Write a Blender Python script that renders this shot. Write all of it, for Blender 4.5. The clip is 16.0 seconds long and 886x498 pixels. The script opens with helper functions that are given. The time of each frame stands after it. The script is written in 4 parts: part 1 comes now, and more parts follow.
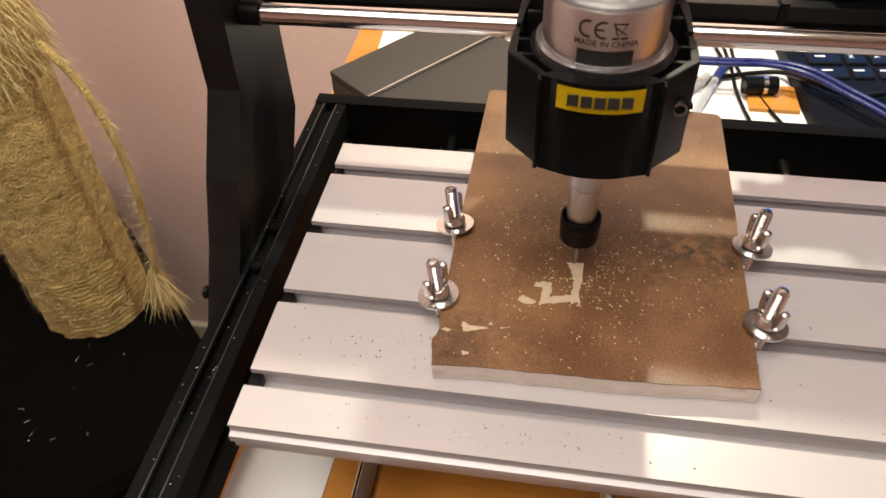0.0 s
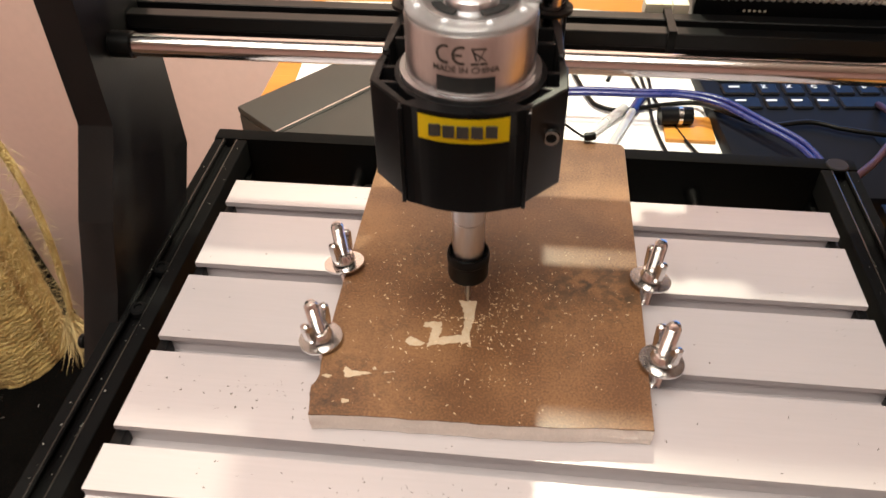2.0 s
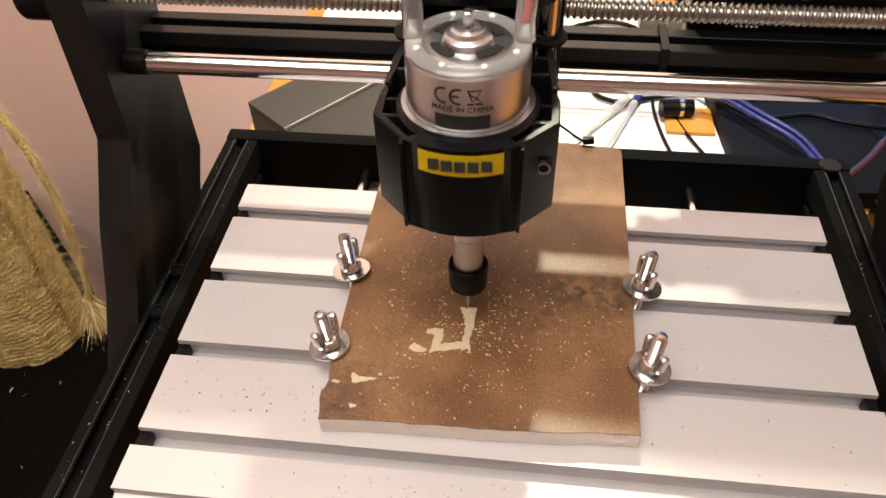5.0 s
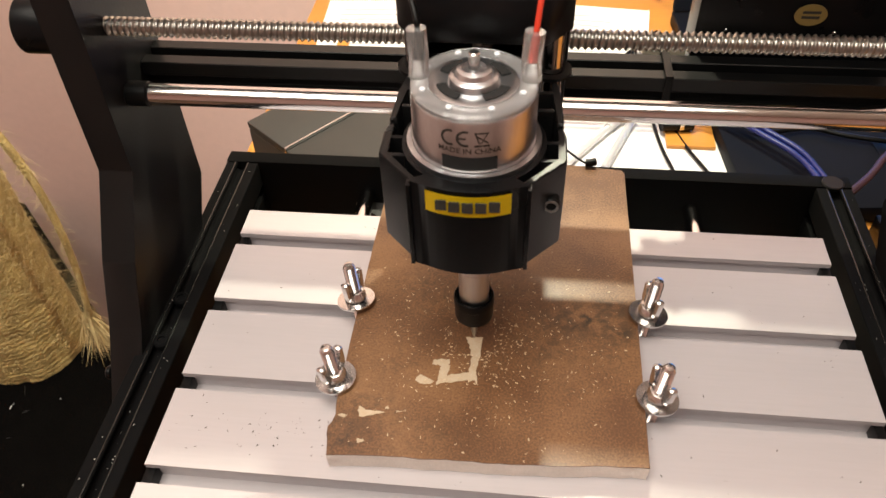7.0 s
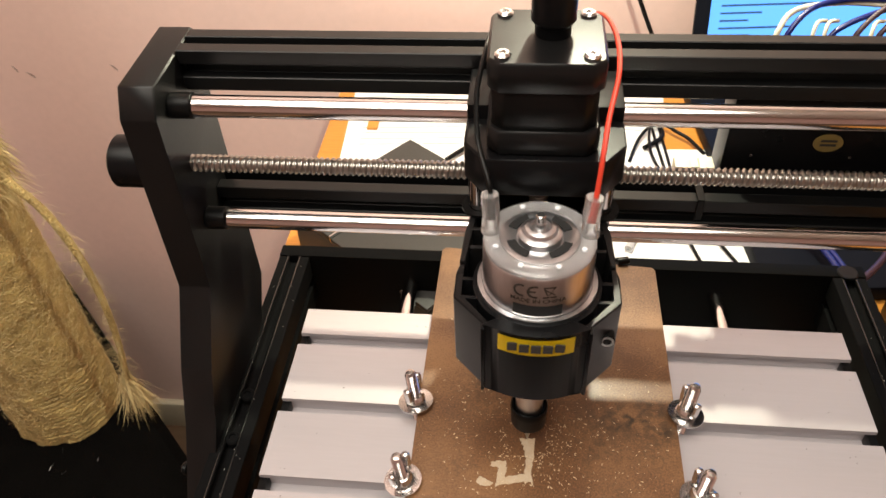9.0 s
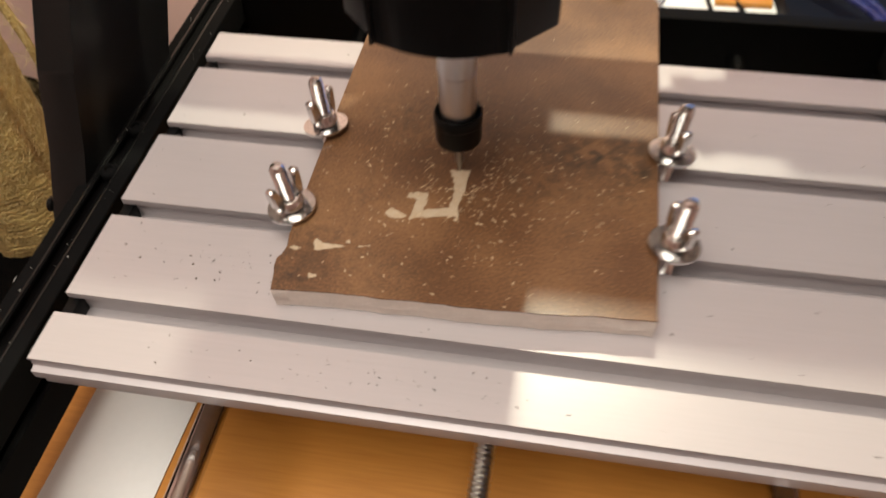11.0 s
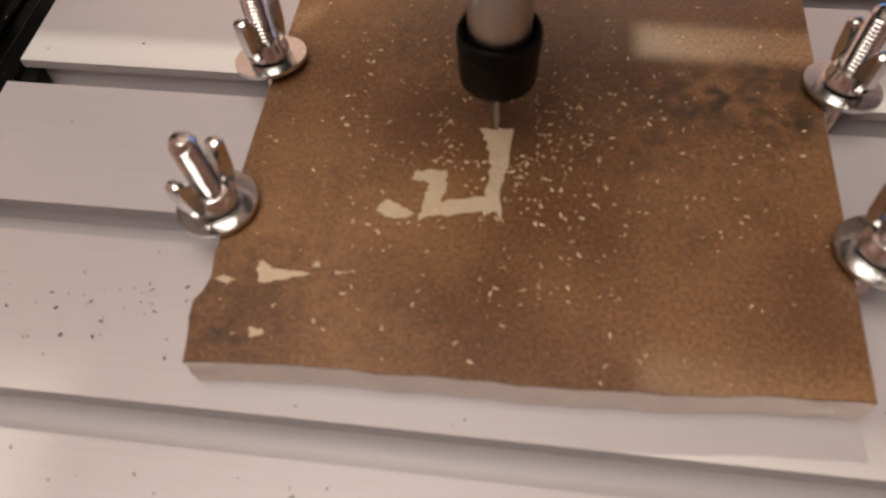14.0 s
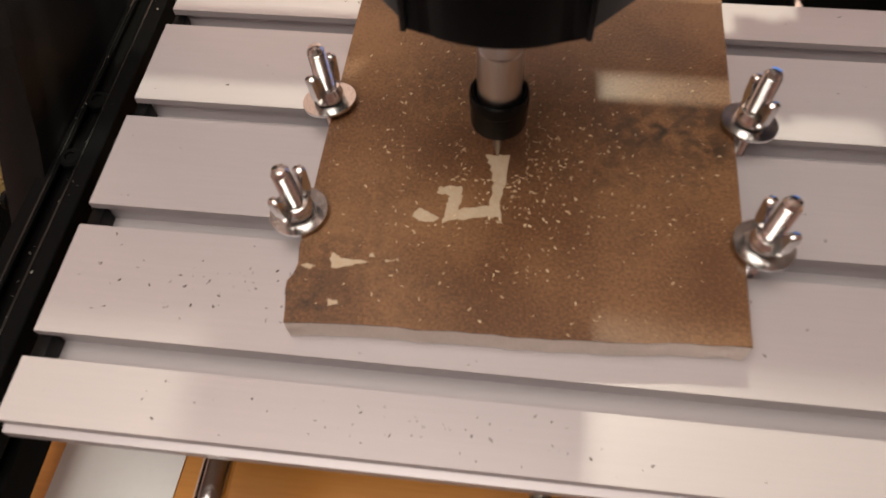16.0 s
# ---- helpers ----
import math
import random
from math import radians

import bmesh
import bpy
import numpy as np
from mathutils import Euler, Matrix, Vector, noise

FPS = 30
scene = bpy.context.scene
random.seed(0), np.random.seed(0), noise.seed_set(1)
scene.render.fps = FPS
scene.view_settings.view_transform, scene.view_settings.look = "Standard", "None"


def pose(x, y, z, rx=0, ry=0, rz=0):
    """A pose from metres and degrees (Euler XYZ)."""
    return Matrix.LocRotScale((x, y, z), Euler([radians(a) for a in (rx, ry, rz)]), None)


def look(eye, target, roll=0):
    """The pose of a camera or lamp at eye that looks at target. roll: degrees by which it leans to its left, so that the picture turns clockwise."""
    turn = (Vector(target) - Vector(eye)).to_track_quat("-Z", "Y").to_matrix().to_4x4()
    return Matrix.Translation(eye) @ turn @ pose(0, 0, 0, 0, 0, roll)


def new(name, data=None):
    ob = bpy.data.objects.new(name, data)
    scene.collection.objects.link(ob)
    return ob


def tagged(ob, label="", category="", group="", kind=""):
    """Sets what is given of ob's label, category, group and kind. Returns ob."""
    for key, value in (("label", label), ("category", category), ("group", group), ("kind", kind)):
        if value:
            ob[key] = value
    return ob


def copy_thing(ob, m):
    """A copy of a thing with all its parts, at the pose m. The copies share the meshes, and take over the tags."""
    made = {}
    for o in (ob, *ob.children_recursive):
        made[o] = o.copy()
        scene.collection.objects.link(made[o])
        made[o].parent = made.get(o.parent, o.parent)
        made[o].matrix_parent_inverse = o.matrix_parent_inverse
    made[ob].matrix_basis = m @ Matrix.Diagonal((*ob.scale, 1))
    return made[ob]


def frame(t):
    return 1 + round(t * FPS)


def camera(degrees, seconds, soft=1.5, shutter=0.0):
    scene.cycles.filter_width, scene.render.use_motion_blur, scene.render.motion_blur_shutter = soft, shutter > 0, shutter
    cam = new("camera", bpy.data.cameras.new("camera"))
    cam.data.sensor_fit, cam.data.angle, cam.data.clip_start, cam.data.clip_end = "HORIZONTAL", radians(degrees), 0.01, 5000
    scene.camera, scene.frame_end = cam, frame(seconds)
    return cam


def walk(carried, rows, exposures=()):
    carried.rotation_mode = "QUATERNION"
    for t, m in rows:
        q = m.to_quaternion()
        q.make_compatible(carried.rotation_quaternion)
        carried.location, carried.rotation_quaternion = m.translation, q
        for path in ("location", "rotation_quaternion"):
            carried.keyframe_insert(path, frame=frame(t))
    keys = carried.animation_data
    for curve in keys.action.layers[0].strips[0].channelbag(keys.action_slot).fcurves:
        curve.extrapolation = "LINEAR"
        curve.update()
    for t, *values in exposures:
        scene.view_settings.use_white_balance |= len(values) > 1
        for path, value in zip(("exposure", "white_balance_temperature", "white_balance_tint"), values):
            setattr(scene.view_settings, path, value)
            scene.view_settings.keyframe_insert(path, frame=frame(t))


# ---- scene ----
cam = camera(60.0, 16.0, soft=1.5, shutter=0.6)
cam.data.dof.use_dof, cam.data.dof.focus_distance, cam.data.dof.aperture_fstop = True, 0.40, 26.0
PATH = [
    (0, (-0.0330, -0.2360, 0.3398), (-0.0877, 0.0423, 0.0577), -2.74),
    (0.5, (-0.0340, -0.2300, 0.3142), (-0.0893, 0.0653, 0.0502), -2.41),
    (1, (-0.0119, -0.2280, 0.3076), (-0.0543, 0.0801, 0.0560), -1.77),
    (1.5, (-0.0043, -0.2215, 0.3131), (-0.0396, 0.0813, 0.0540), -1.12),
    (2, (-0.0047, -0.2189, 0.3278), (-0.0397, 0.0751, 0.0587), -1.02),
    (2.5, (-0.0070, -0.2202, 0.3507), (-0.0420, 0.0636, 0.0709), -0.70),
    (3, (-0.0047, -0.2163, 0.3445), (-0.0398, 0.0625, 0.0598), -1.16),
    (3.5, (-0.0030, -0.2169, 0.3446), (-0.0358, 0.0633, 0.0610), -0.68),
    (4, (-0.0033, -0.2173, 0.3481), (-0.0426, 0.0582, 0.0608), -2.08),
    (4.2, (-0.0019, -0.2176, 0.3493), (-0.0389, 0.0603, 0.0640), -1.65),
    (6.3, (-0.0003, -0.2104, 0.3605), (-0.0436, 0.0702, 0.0788), -2.54),
    (6.5, (-0.0011, -0.2075, 0.3609), (-0.0419, 0.0715, 0.0771), -2.57),
    (7, (-0.0053, -0.2071, 0.3632), (-0.0426, 0.0729, 0.0800), -2.32),
    (7.5, (-0.0072, -0.2070, 0.3653), (-0.0405, 0.0720, 0.0806), -1.70),
    (8, (-0.0058, -0.2066, 0.3836), (-0.0403, 0.0752, 0.1018), -1.98),
    (8.5, (-0.0238, -0.2054, 0.4072), (-0.0638, 0.0822, 0.1320), -2.44),
    (9, (-0.0292, -0.2042, 0.4163), (-0.0678, 0.0849, 0.1424), -3.08),
    (9.5, (0.0105, -0.2088, 0.3985), (-0.0255, 0.0660, 0.1102), -4.32),
    (10, (0.0602, -0.2249, 0.3891), (0.0167, 0.0384, 0.0911), -1.66),
    (10.2, (0.0558, -0.2298, 0.3748), (-0.0010, 0.0321, 0.0779), -3.08),
    (12.3, (-0.0371, -0.1128, 0.2142), (-0.0847, 0.1050, -0.1179), -4.61),
    (12.5, (-0.0313, -0.1107, 0.2164), (-0.0781, 0.1093, -0.1144), -4.74),
    (13, (-0.0231, -0.1100, 0.2151), (-0.0669, 0.1067, -0.1182), -4.37),
    (13.5, (-0.0187, -0.1091, 0.2207), (-0.0584, 0.1050, -0.1148), -3.87),
    (14, (-0.0141, -0.1123, 0.2242), (-0.0531, 0.1038, -0.1102), -3.84),
    (14.5, (-0.0114, -0.1135, 0.2259), (-0.0504, 0.1024, -0.1085), -3.76),
    (15, (-0.0101, -0.1144, 0.2306), (-0.0491, 0.1006, -0.1044), -3.91),
    (15.5, (-0.0163, -0.1281, 0.2546), (-0.0568, 0.0823, -0.0832), -4.31),
    (16, (-0.0132, -0.1441, 0.2821), (-0.0509, 0.0619, -0.0587), -4.23),
]
EXPOSURES = [(0, 0.27, 6500, 9), (0.6, 0.28, 6500, 9), (1.4, 0.49, 6500, 9), (4.2, 0.53, 6500, 9), (6.3, 0.46, 6500, 9), (9.0, 0.37, 6500, 9), (10.0, 0.26, 6500, 9), (10.2, 0.24, 6500, 9), (12.3, -0.26, 6600, 11), (16, -0.22, 6500, 13)]
walk(cam, [(t, look(eye, target, roll)) for t, eye, target, roll in PATH], EXPOSURES)

# ---- world and light ----
world = bpy.data.worlds.new("world")
scene.world = world
world.use_nodes = True
world.node_tree.nodes["Background"].inputs[0].default_value = (1.0, 0.85, 0.72, 1)
world.node_tree.nodes["Background"].inputs[1].default_value = 0.05


def lamp(name, kind, place, power, colour, size, target=None):
    data = bpy.data.lights.new(name, kind)
    data.energy, data.color = power, colour
    if kind == "AREA":
        data.shape, data.size = "DISK", size
    else:
        data.shadow_soft_size = size
    ob = new(name, data)
    ob.matrix_world = look(place, target) if target else Matrix.Translation(place)
    return ob


lamp("desk_lamp_bulb", "POINT", (0.014, 0.250, 0.465), 7.4, (1.0, 0.97, 0.74), 0.009)
lamp("ceiling_lamp_bulb", "AREA", (-0.25, -0.42, 1.50), 28.0, (1.0, 0.925, 0.82), 1.35, (-0.22, -0.20, 0))


# ---- materials ----
def material(name, base, rough=0.5, metal=0.0, vary=0.25, scale=60.0, fine=600.0, bump=0.15, dist=0.0004, tint=None, coat=0.0, stretch=(1, 1, 1), spec=0.5):
    m = bpy.data.materials.new(name)
    m.use_nodes = True
    n, l = m.node_tree.nodes, m.node_tree.links
    b = n["Principled BSDF"]
    b.inputs["Metallic"].default_value = metal
    b.inputs["Coat Weight"].default_value = coat
    b.inputs["Specular IOR Level"].default_value = spec
    co = n.new("ShaderNodeTexCoord")
    mp = n.new("ShaderNodeMapping")
    mp.inputs["Scale"].default_value = stretch
    l.new(co.outputs["Object"], mp.inputs["Vector"])
    big, small = n.new("ShaderNodeTexNoise"), n.new("ShaderNodeTexNoise")
    for node, s, d in ((big, scale, 4.0), (small, fine, 3.0)):
        node.inputs["Scale"].default_value, node.inputs["Detail"].default_value = s, d
        l.new(mp.outputs["Vector"], node.inputs["Vector"])
    mix = n.new("ShaderNodeMix")
    mix.data_type = "FLOAT"
    mix.inputs[0].default_value = 0.45
    l.new(big.outputs["Fac"], mix.inputs[2])
    l.new(small.outputs["Fac"], mix.inputs[3])
    ramp = n.new("ShaderNodeValToRGB")
    other = tint or tuple(c * (1 - vary) for c in base)
    ramp.color_ramp.elements[0].position, ramp.color_ramp.elements[1].position = 0.32, 0.68
    ramp.color_ramp.elements[0].color = (*other, 1)
    ramp.color_ramp.elements[1].color = (*base, 1)
    l.new(mix.outputs[0], ramp.inputs[0])
    l.new(ramp.outputs[0], b.inputs["Base Color"])
    rr = n.new("ShaderNodeMapRange")
    rr.inputs[3].default_value, rr.inputs[4].default_value = max(rough - 0.08, 0.02), min(rough + 0.08, 1.0)
    l.new(big.outputs["Fac"], rr.inputs[0])
    l.new(rr.outputs[0], b.inputs["Roughness"])
    if bump:
        bp = n.new("ShaderNodeBump")
        bp.inputs["Strength"].default_value, bp.inputs["Distance"].default_value = bump, dist
        l.new(small.outputs["Fac"], bp.inputs["Height"])
        l.new(bp.outputs[0], b.inputs["Normal"])
    return m


def glass(name, colour, rough):
    m = material(name, colour, rough, 0, 0.05, 80, 300, 0.05)
    m.node_tree.nodes["Principled BSDF"].inputs["Transmission Weight"].default_value = 0.95
    return m


def glow(name, colour, strength):
    m = bpy.data.materials.new(name)
    m.use_nodes = True
    b = m.node_tree.nodes["Principled BSDF"]
    b.inputs["Base Color"].default_value = (*[c * 0.1 for c in colour], 1)
    b.inputs["Emission Color"].default_value = (*colour, 1)
    b.inputs["Emission Strength"].default_value = strength
    return m


BLACK_ALU = material("black_anodised_aluminium", (0.0060, 0.0060, 0.0062), 0.32, 0.0, 0.3, 40, 900, 0.08, spec=0.22)
BLACK_MATT = material("black_matt_aluminium", (0.0052, 0.0052, 0.0054), 0.66, 0.0, 0.3, 40, 900, 0.08, spec=0.04)
BLACK_PLATE = material("black_phenolic_plate", (0.0055, 0.0053, 0.0054), 0.36, 0.0, 0.3, 30, 700, 0.1, spec=0.24)
BLACK_PLASTIC = material("black_moulded_plastic", (0.0045, 0.0045, 0.0050), 0.30, 0.0, 0.25, 60, 1500, 0.12, 0.0002, spec=0.14)
BLACK_RUBBER = material("black_oxide_steel", (0.0042, 0.0042, 0.0042), 0.32, 0.0, 0.3, 90, 900, 0.1, spec=0.15)
# Lighter, glossier black that gives the rail slots their bright highlight lines.
GLOSS_BLACK = material("highlight_black_lip", (0.010, 0.010, 0.0095), 0.22, 0.0, 0.4, 60, 900, 0.1, spec=0.6)
GREY_BOX = material("dark_grey_textured_plastic", (0.033, 0.032, 0.029), 0.55, 0.0, 0.2, 30, 1800, 0.35, 0.0003)
ALUMINIUM = material("satin_anodised_aluminium", (0.470, 0.437, 0.450), 0.42, 0.25, 0.06, 14, 900, 0.05, 0.0002, stretch=(0.05, 1, 1))
STEEL = material("polished_steel_rod", (0.72, 0.70, 0.70), 0.13, 1.0, 0.15, 30, 500, 0.03, 0.0001, stretch=(0.2, 1, 1))
SCREW_STEEL = material("lead_screw_steel", (0.40, 0.38, 0.35), 0.34, 1.0, 0.1, 60, 500, 0.0)
ZINC = material("bright_zinc_plated_steel", (0.76, 0.75, 0.74), 0.2, 1.0, 0.25, 150, 900, 0.12, 0.0002)
MOTOR_STEEL = material("brushed_motor_steel", (0.62, 0.63, 0.65), 0.30, 1.0, 0.15, 40, 900, 0.08, 0.0002, stretch=(1, 1, 0.2))
# Near-black that paints the shade inside the motor's openings.
DARK = material("opening_shade", (0.006, 0.006, 0.006), 0.8, 0, 0.2, 40, 300, 0)
YELLOW = material("yellow_label_film", (0.90, 0.66, 0.010), 0.35, 0, 0.06, 60, 500, 0.02)
INK = material("dark_print", (0.03, 0.028, 0.024), 0.5, 0, 0.2, 90, 500, 0)
WALLPAINT = material("pink_wall_paint", (0.80, 0.595, 0.55), 0.75, 0, 0.07, 3.0, 120, 0.12, 0.0012)
CEILPAINT = material("white_ceiling_paint", (0.72, 0.68, 0.62), 0.8, 0, 0.05, 3, 90, 0.1)
PAPER = material("white_paper", (0.78, 0.78, 0.77), 0.7, 0, 0.04, 10, 300, 0.05)
FLOORMAT = material("brown_floor", (0.16, 0.10, 0.06), 0.5, 0, 0.3, 6, 80, 0.1, stretch=(0.2, 1, 1))
PLUSH = material("black_plush_fabric", (0.0034, 0.0031, 0.0029), 0.95, 0, 0.5, 30, 500, 0.8, 0.003, spec=0.03)
SISAL = material("sisal_rope", (0.55, 0.41, 0.155), 0.9, 0, 0.55, 45, 420, 1.0, 0.004, tint=(0.27, 0.185, 0.070))
FIBRE = material("sisal_fibre", (0.62, 0.49, 0.24), 0.8, 0, 0.2, 200, 700, 0.0)
BLUE = material("blue_cable_sheath", (0.008, 0.014, 0.115), 0.28, 0, 0.2, 60, 400, 0.05)
BLUE_ANOD = material("blue_anodised_coupler", (0.01, 0.10, 0.45), 0.25, 0.8, 0.2, 60, 400, 0.05)
RED = material("red_wire", (0.62, 0.045, 0.02), 0.4, 0, 0.15, 60, 400, 0.0)
PURPLE = material("purple_wire", (0.030, 0.008, 0.018), 0.5, 0, 0.2, 60, 400, 0.0)
CREAM = material("cream_plastic", (0.62, 0.57, 0.44), 0.45, 0, 0.12, 60, 500, 0.05)
CLEAR = glass("clear_plastic_sleeve", (0.95, 0.95, 0.95), 0.16)
CLEAR.node_tree.nodes["Principled BSDF"].inputs["Transmission Weight"].default_value = 0.86
FROST = glass("frosted_clear_plastic", (0.93, 0.94, 0.96), 0.03)
FROST.node_tree.nodes["Principled BSDF"].inputs["Transmission Weight"].default_value = 0.55
GREYINK = material("grey_handwriting", (0.30, 0.30, 0.32), 0.7, 0, 0.3, 90, 500, 0)
LAPTOP = material("dark_laptop_shell", (0.0070, 0.0080, 0.0120), 0.42, 0, 0.15, 40, 1500, 0.1, 0.0002, spec=0.04)
KEYMAT = material("black_keycap", (0.0045, 0.005, 0.007), 0.4, 0, 0.2, 60, 900, 0.05, spec=0.15)
KEYPRINT = material("white_key_print", (0.75, 0.78, 0.82), 0.5, 0, 0.05, 60, 500, 0)
SCREEN = glow("laptop_screen", (0.10, 0.34, 0.95), 1.5)
SCREENTEXT = glow("screen_text", (0.06, 0.16, 0.34), 0.5)
GOLD = material("gold_sticker", (0.34, 0.26, 0.085), 0.4, 0.5, 0.15, 90, 500, 0.05)
GREEN = material("green_plastic", (0.02, 0.10, 0.05), 0.4, 0, 0.2, 60, 500, 0.05)
SPANNER = material("satin_chrome_steel", (0.66, 0.64, 0.62), 0.36, 0.85, 0.1, 60, 700, 0.08)
CHIP = material("pale_wood_chip", (0.74, 0.58, 0.38), 0.8, 0, 0.3, 300, 900, 0)
PALE_DUST = material("pale_fine_dust", (0.62, 0.58, 0.52), 0.9, 0, 0.3, 300, 900, 0)
SPECK = material("dark_dust_speck", (0.10, 0.085, 0.06), 0.9, 0, 0.4, 300, 900, 0)
PEELED = material("peeled_pale_core", (0.50, 0.42, 0.31), 0.85, 0, 0.25, 500, 1600, 0.4, 0.0003, tint=(0.45, 0.34, 0.22))
SCUFF = material("faint_wall_scuff", (0.34, 0.235, 0.205), 0.8, 0, 0.3, 200, 900, 0)
CORE = material("pale_board_core", (0.72, 0.65, 0.60), 0.85, 0, 0.15, 120, 900, 0.4, 0.0004)


def wood(name, a, b, rough):
    m = material(name, a, rough, 0, 0.2, 9, 160, 0.08, 0.0003, tint=b, stretch=(0.22, 3.0, 1))
    return m


DESKWOOD = wood("orange_oak_veneer", (0.60, 0.265, 0.045), (0.46, 0.18, 0.025), 0.42)


def hardboard():
    """Brown board face with mottled fibre, soot marks, and shade painted round the nut."""
    m = material("brown_hardboard_face", (0.225, 0.115, 0.050), 0.38, 0, 0.4, 30, 1100, 0.18, 0.0002, tint=(0.096, 0.043, 0.019), spec=0.5)
    n, l = m.node_tree.nodes, m.node_tree.links
    b = n["Principled BSDF"]
    ramp = [x for x in n if x.type == "VALTORGB"][0]
    ramp.color_ramp.elements[0].position, ramp.color_ramp.elements[1].position = 0.40, 0.61
    co = [x for x in n if x.type == "TEX_COORD"][0]
    last = ramp.outputs[0]
    # The broad ellipse at (-0.024, 0.028) paints in the spindle's shade around the nut.
    smudges_and_shade = [((0.028, 0.019), (0.028, 0.013), 1.0), ((0.040, 0.026), (0.011, 0.006), 1.0), ((0.022, 0.014), (0.010, 0.005), 0.9), ((0.044, 0.012), (0.009, 0.006), 0.9), ((-0.070, -0.050), (0.014, 0.012), 0.8), ((-0.045, -0.045), (0.034, 0.012), 0.35), ((0.012, 0.002), (0.024, 0.016), 0.5), ((-0.062, -0.034), (0.018, 0.011), 0.5),
               ((-0.047, 0.035), (0.016, 0.010), 0.45), ((0.020, -0.020), (0.012, 0.008), 0.3), ((-0.024, 0.028), (0.042, 0.030), 0.5), ((-0.055, -0.012), (0.020, 0.014), 0.3), ((0.040, 0.005), (0.012, 0.020), 0.5)]
    for k, ((cx, cy), (rx, ry), amount) in enumerate(smudges_and_shade):
        mp = n.new("ShaderNodeMapping")
        mp.vector_type = "POINT"
        mp.inputs["Scale"].default_value = (1 / rx, 1 / ry, 0)
        mp.inputs["Location"].default_value = (-cx / rx, -cy / ry, 0)
        l.new(co.outputs["Object"], mp.inputs["Vector"])
        ln = n.new("ShaderNodeVectorMath")
        ln.operation = "LENGTH"
        l.new(mp.outputs[0], ln.inputs[0])
        fall = n.new("ShaderNodeMapRange")
        fall.inputs[1].default_value, fall.inputs[2].default_value = 0.1, 1.15
        fall.inputs[3].default_value, fall.inputs[4].default_value = 1.0, 0.0
        l.new(ln.outputs["Value"], fall.inputs[0])
        ns = n.new("ShaderNodeTexNoise")
        ns.inputs["Scale"].default_value, ns.inputs["Detail"].default_value = 230 + 17 * k, 4
        l.new(co.outputs["Object"], ns.inputs["Vector"])
        cut = n.new("ShaderNodeMapRange")
        cut.inputs[1].default_value, cut.inputs[2].default_value = 0.42, 0.62
        l.new(ns.outputs["Fac"], cut.inputs[0])
        mul = n.new("ShaderNodeMath")
        mul.operation = "MULTIPLY"
        l.new(fall.outputs[0], mul.inputs[0])
        l.new(cut.outputs[0], mul.inputs[1])
        am = n.new("ShaderNodeMath")
        am.operation = "MULTIPLY"
        am.inputs[1].default_value = amount
        l.new(mul.outputs[0], am.inputs[0])
        mix = n.new("ShaderNodeMix")
        mix.data_type = "RGBA"
        l.new(am.outputs[0], mix.inputs[0])
        l.new(last, mix.inputs[6])
        mix.inputs[7].default_value = (0.030, 0.019, 0.011, 1)
        last = mix.outputs[2]
    l.new(last, b.inputs["Base Color"])
    return m


HARDBOARD = hardboard()


# ---- building helpers ----
def thing(name, place, label, category, group="", kind=""):
    ob = new(name)
    ob.empty_display_size = 0.02
    ob.location = place
    return tagged(ob, label, category, group, kind)


def mesh_of(name, bm, mat, smooth=True, angle=35):
    bmesh.ops.recalc_face_normals(bm, faces=bm.faces)
    me = bpy.data.meshes.new(name)
    bm.to_mesh(me)
    bm.free()
    me.materials.append(mat)
    if smooth:
        me.shade_smooth()
        me.set_sharp_from_angle(angle=radians(angle))
    return me


def part(name, bm, mat, parent, label="", smooth=True):
    """Links a mesh, given in world coordinates, as one part under a thing or a part."""
    ob = new(name, mesh_of(name, bm, mat, smooth))
    ob.parent = parent
    ob.matrix_parent_inverse = Matrix.Translation(-parent.location) if parent.parent is None else Matrix.Identity(4)
    return tagged(ob, label)


def solo(name, bm, mat, label, category, group="", kind=""):
    return tagged(new(name, mesh_of(name, bm, mat)), label, category, group, kind)


def box(x0, x1, y0, y1, z0, z1, bevel=0.0, bm=None, segs=2):
    own = bmesh.new()
    r = bmesh.ops.create_cube(own, size=1)
    bmesh.ops.transform(own, matrix=Matrix.Translation(((x0 + x1) / 2, (y0 + y1) / 2, (z0 + z1) / 2)) @ Matrix.Diagonal((abs(x1 - x0), abs(y1 - y0), abs(z1 - z0), 1)), verts=own.verts)
    if bevel:
        bmesh.ops.bevel(own, geom=own.edges[:], offset=bevel, segments=segs, affect="EDGES", profile=0.6)
    return join(bm, own)


def join(bm, own):
    if bm is None:
        return own
    tmp = bpy.data.meshes.new("tmp")
    own.to_mesh(tmp)
    own.free()
    bm.from_mesh(tmp)
    bpy.data.meshes.remove(tmp)
    return bm


AXIS = {"x": Matrix(((0, 0, 1), (1, 0, 0), (0, 1, 0))).to_4x4(), "y": Matrix(((0, 1, 0), (0, 0, 1), (1, 0, 0))).to_4x4(), "z": Matrix.Identity(4)}


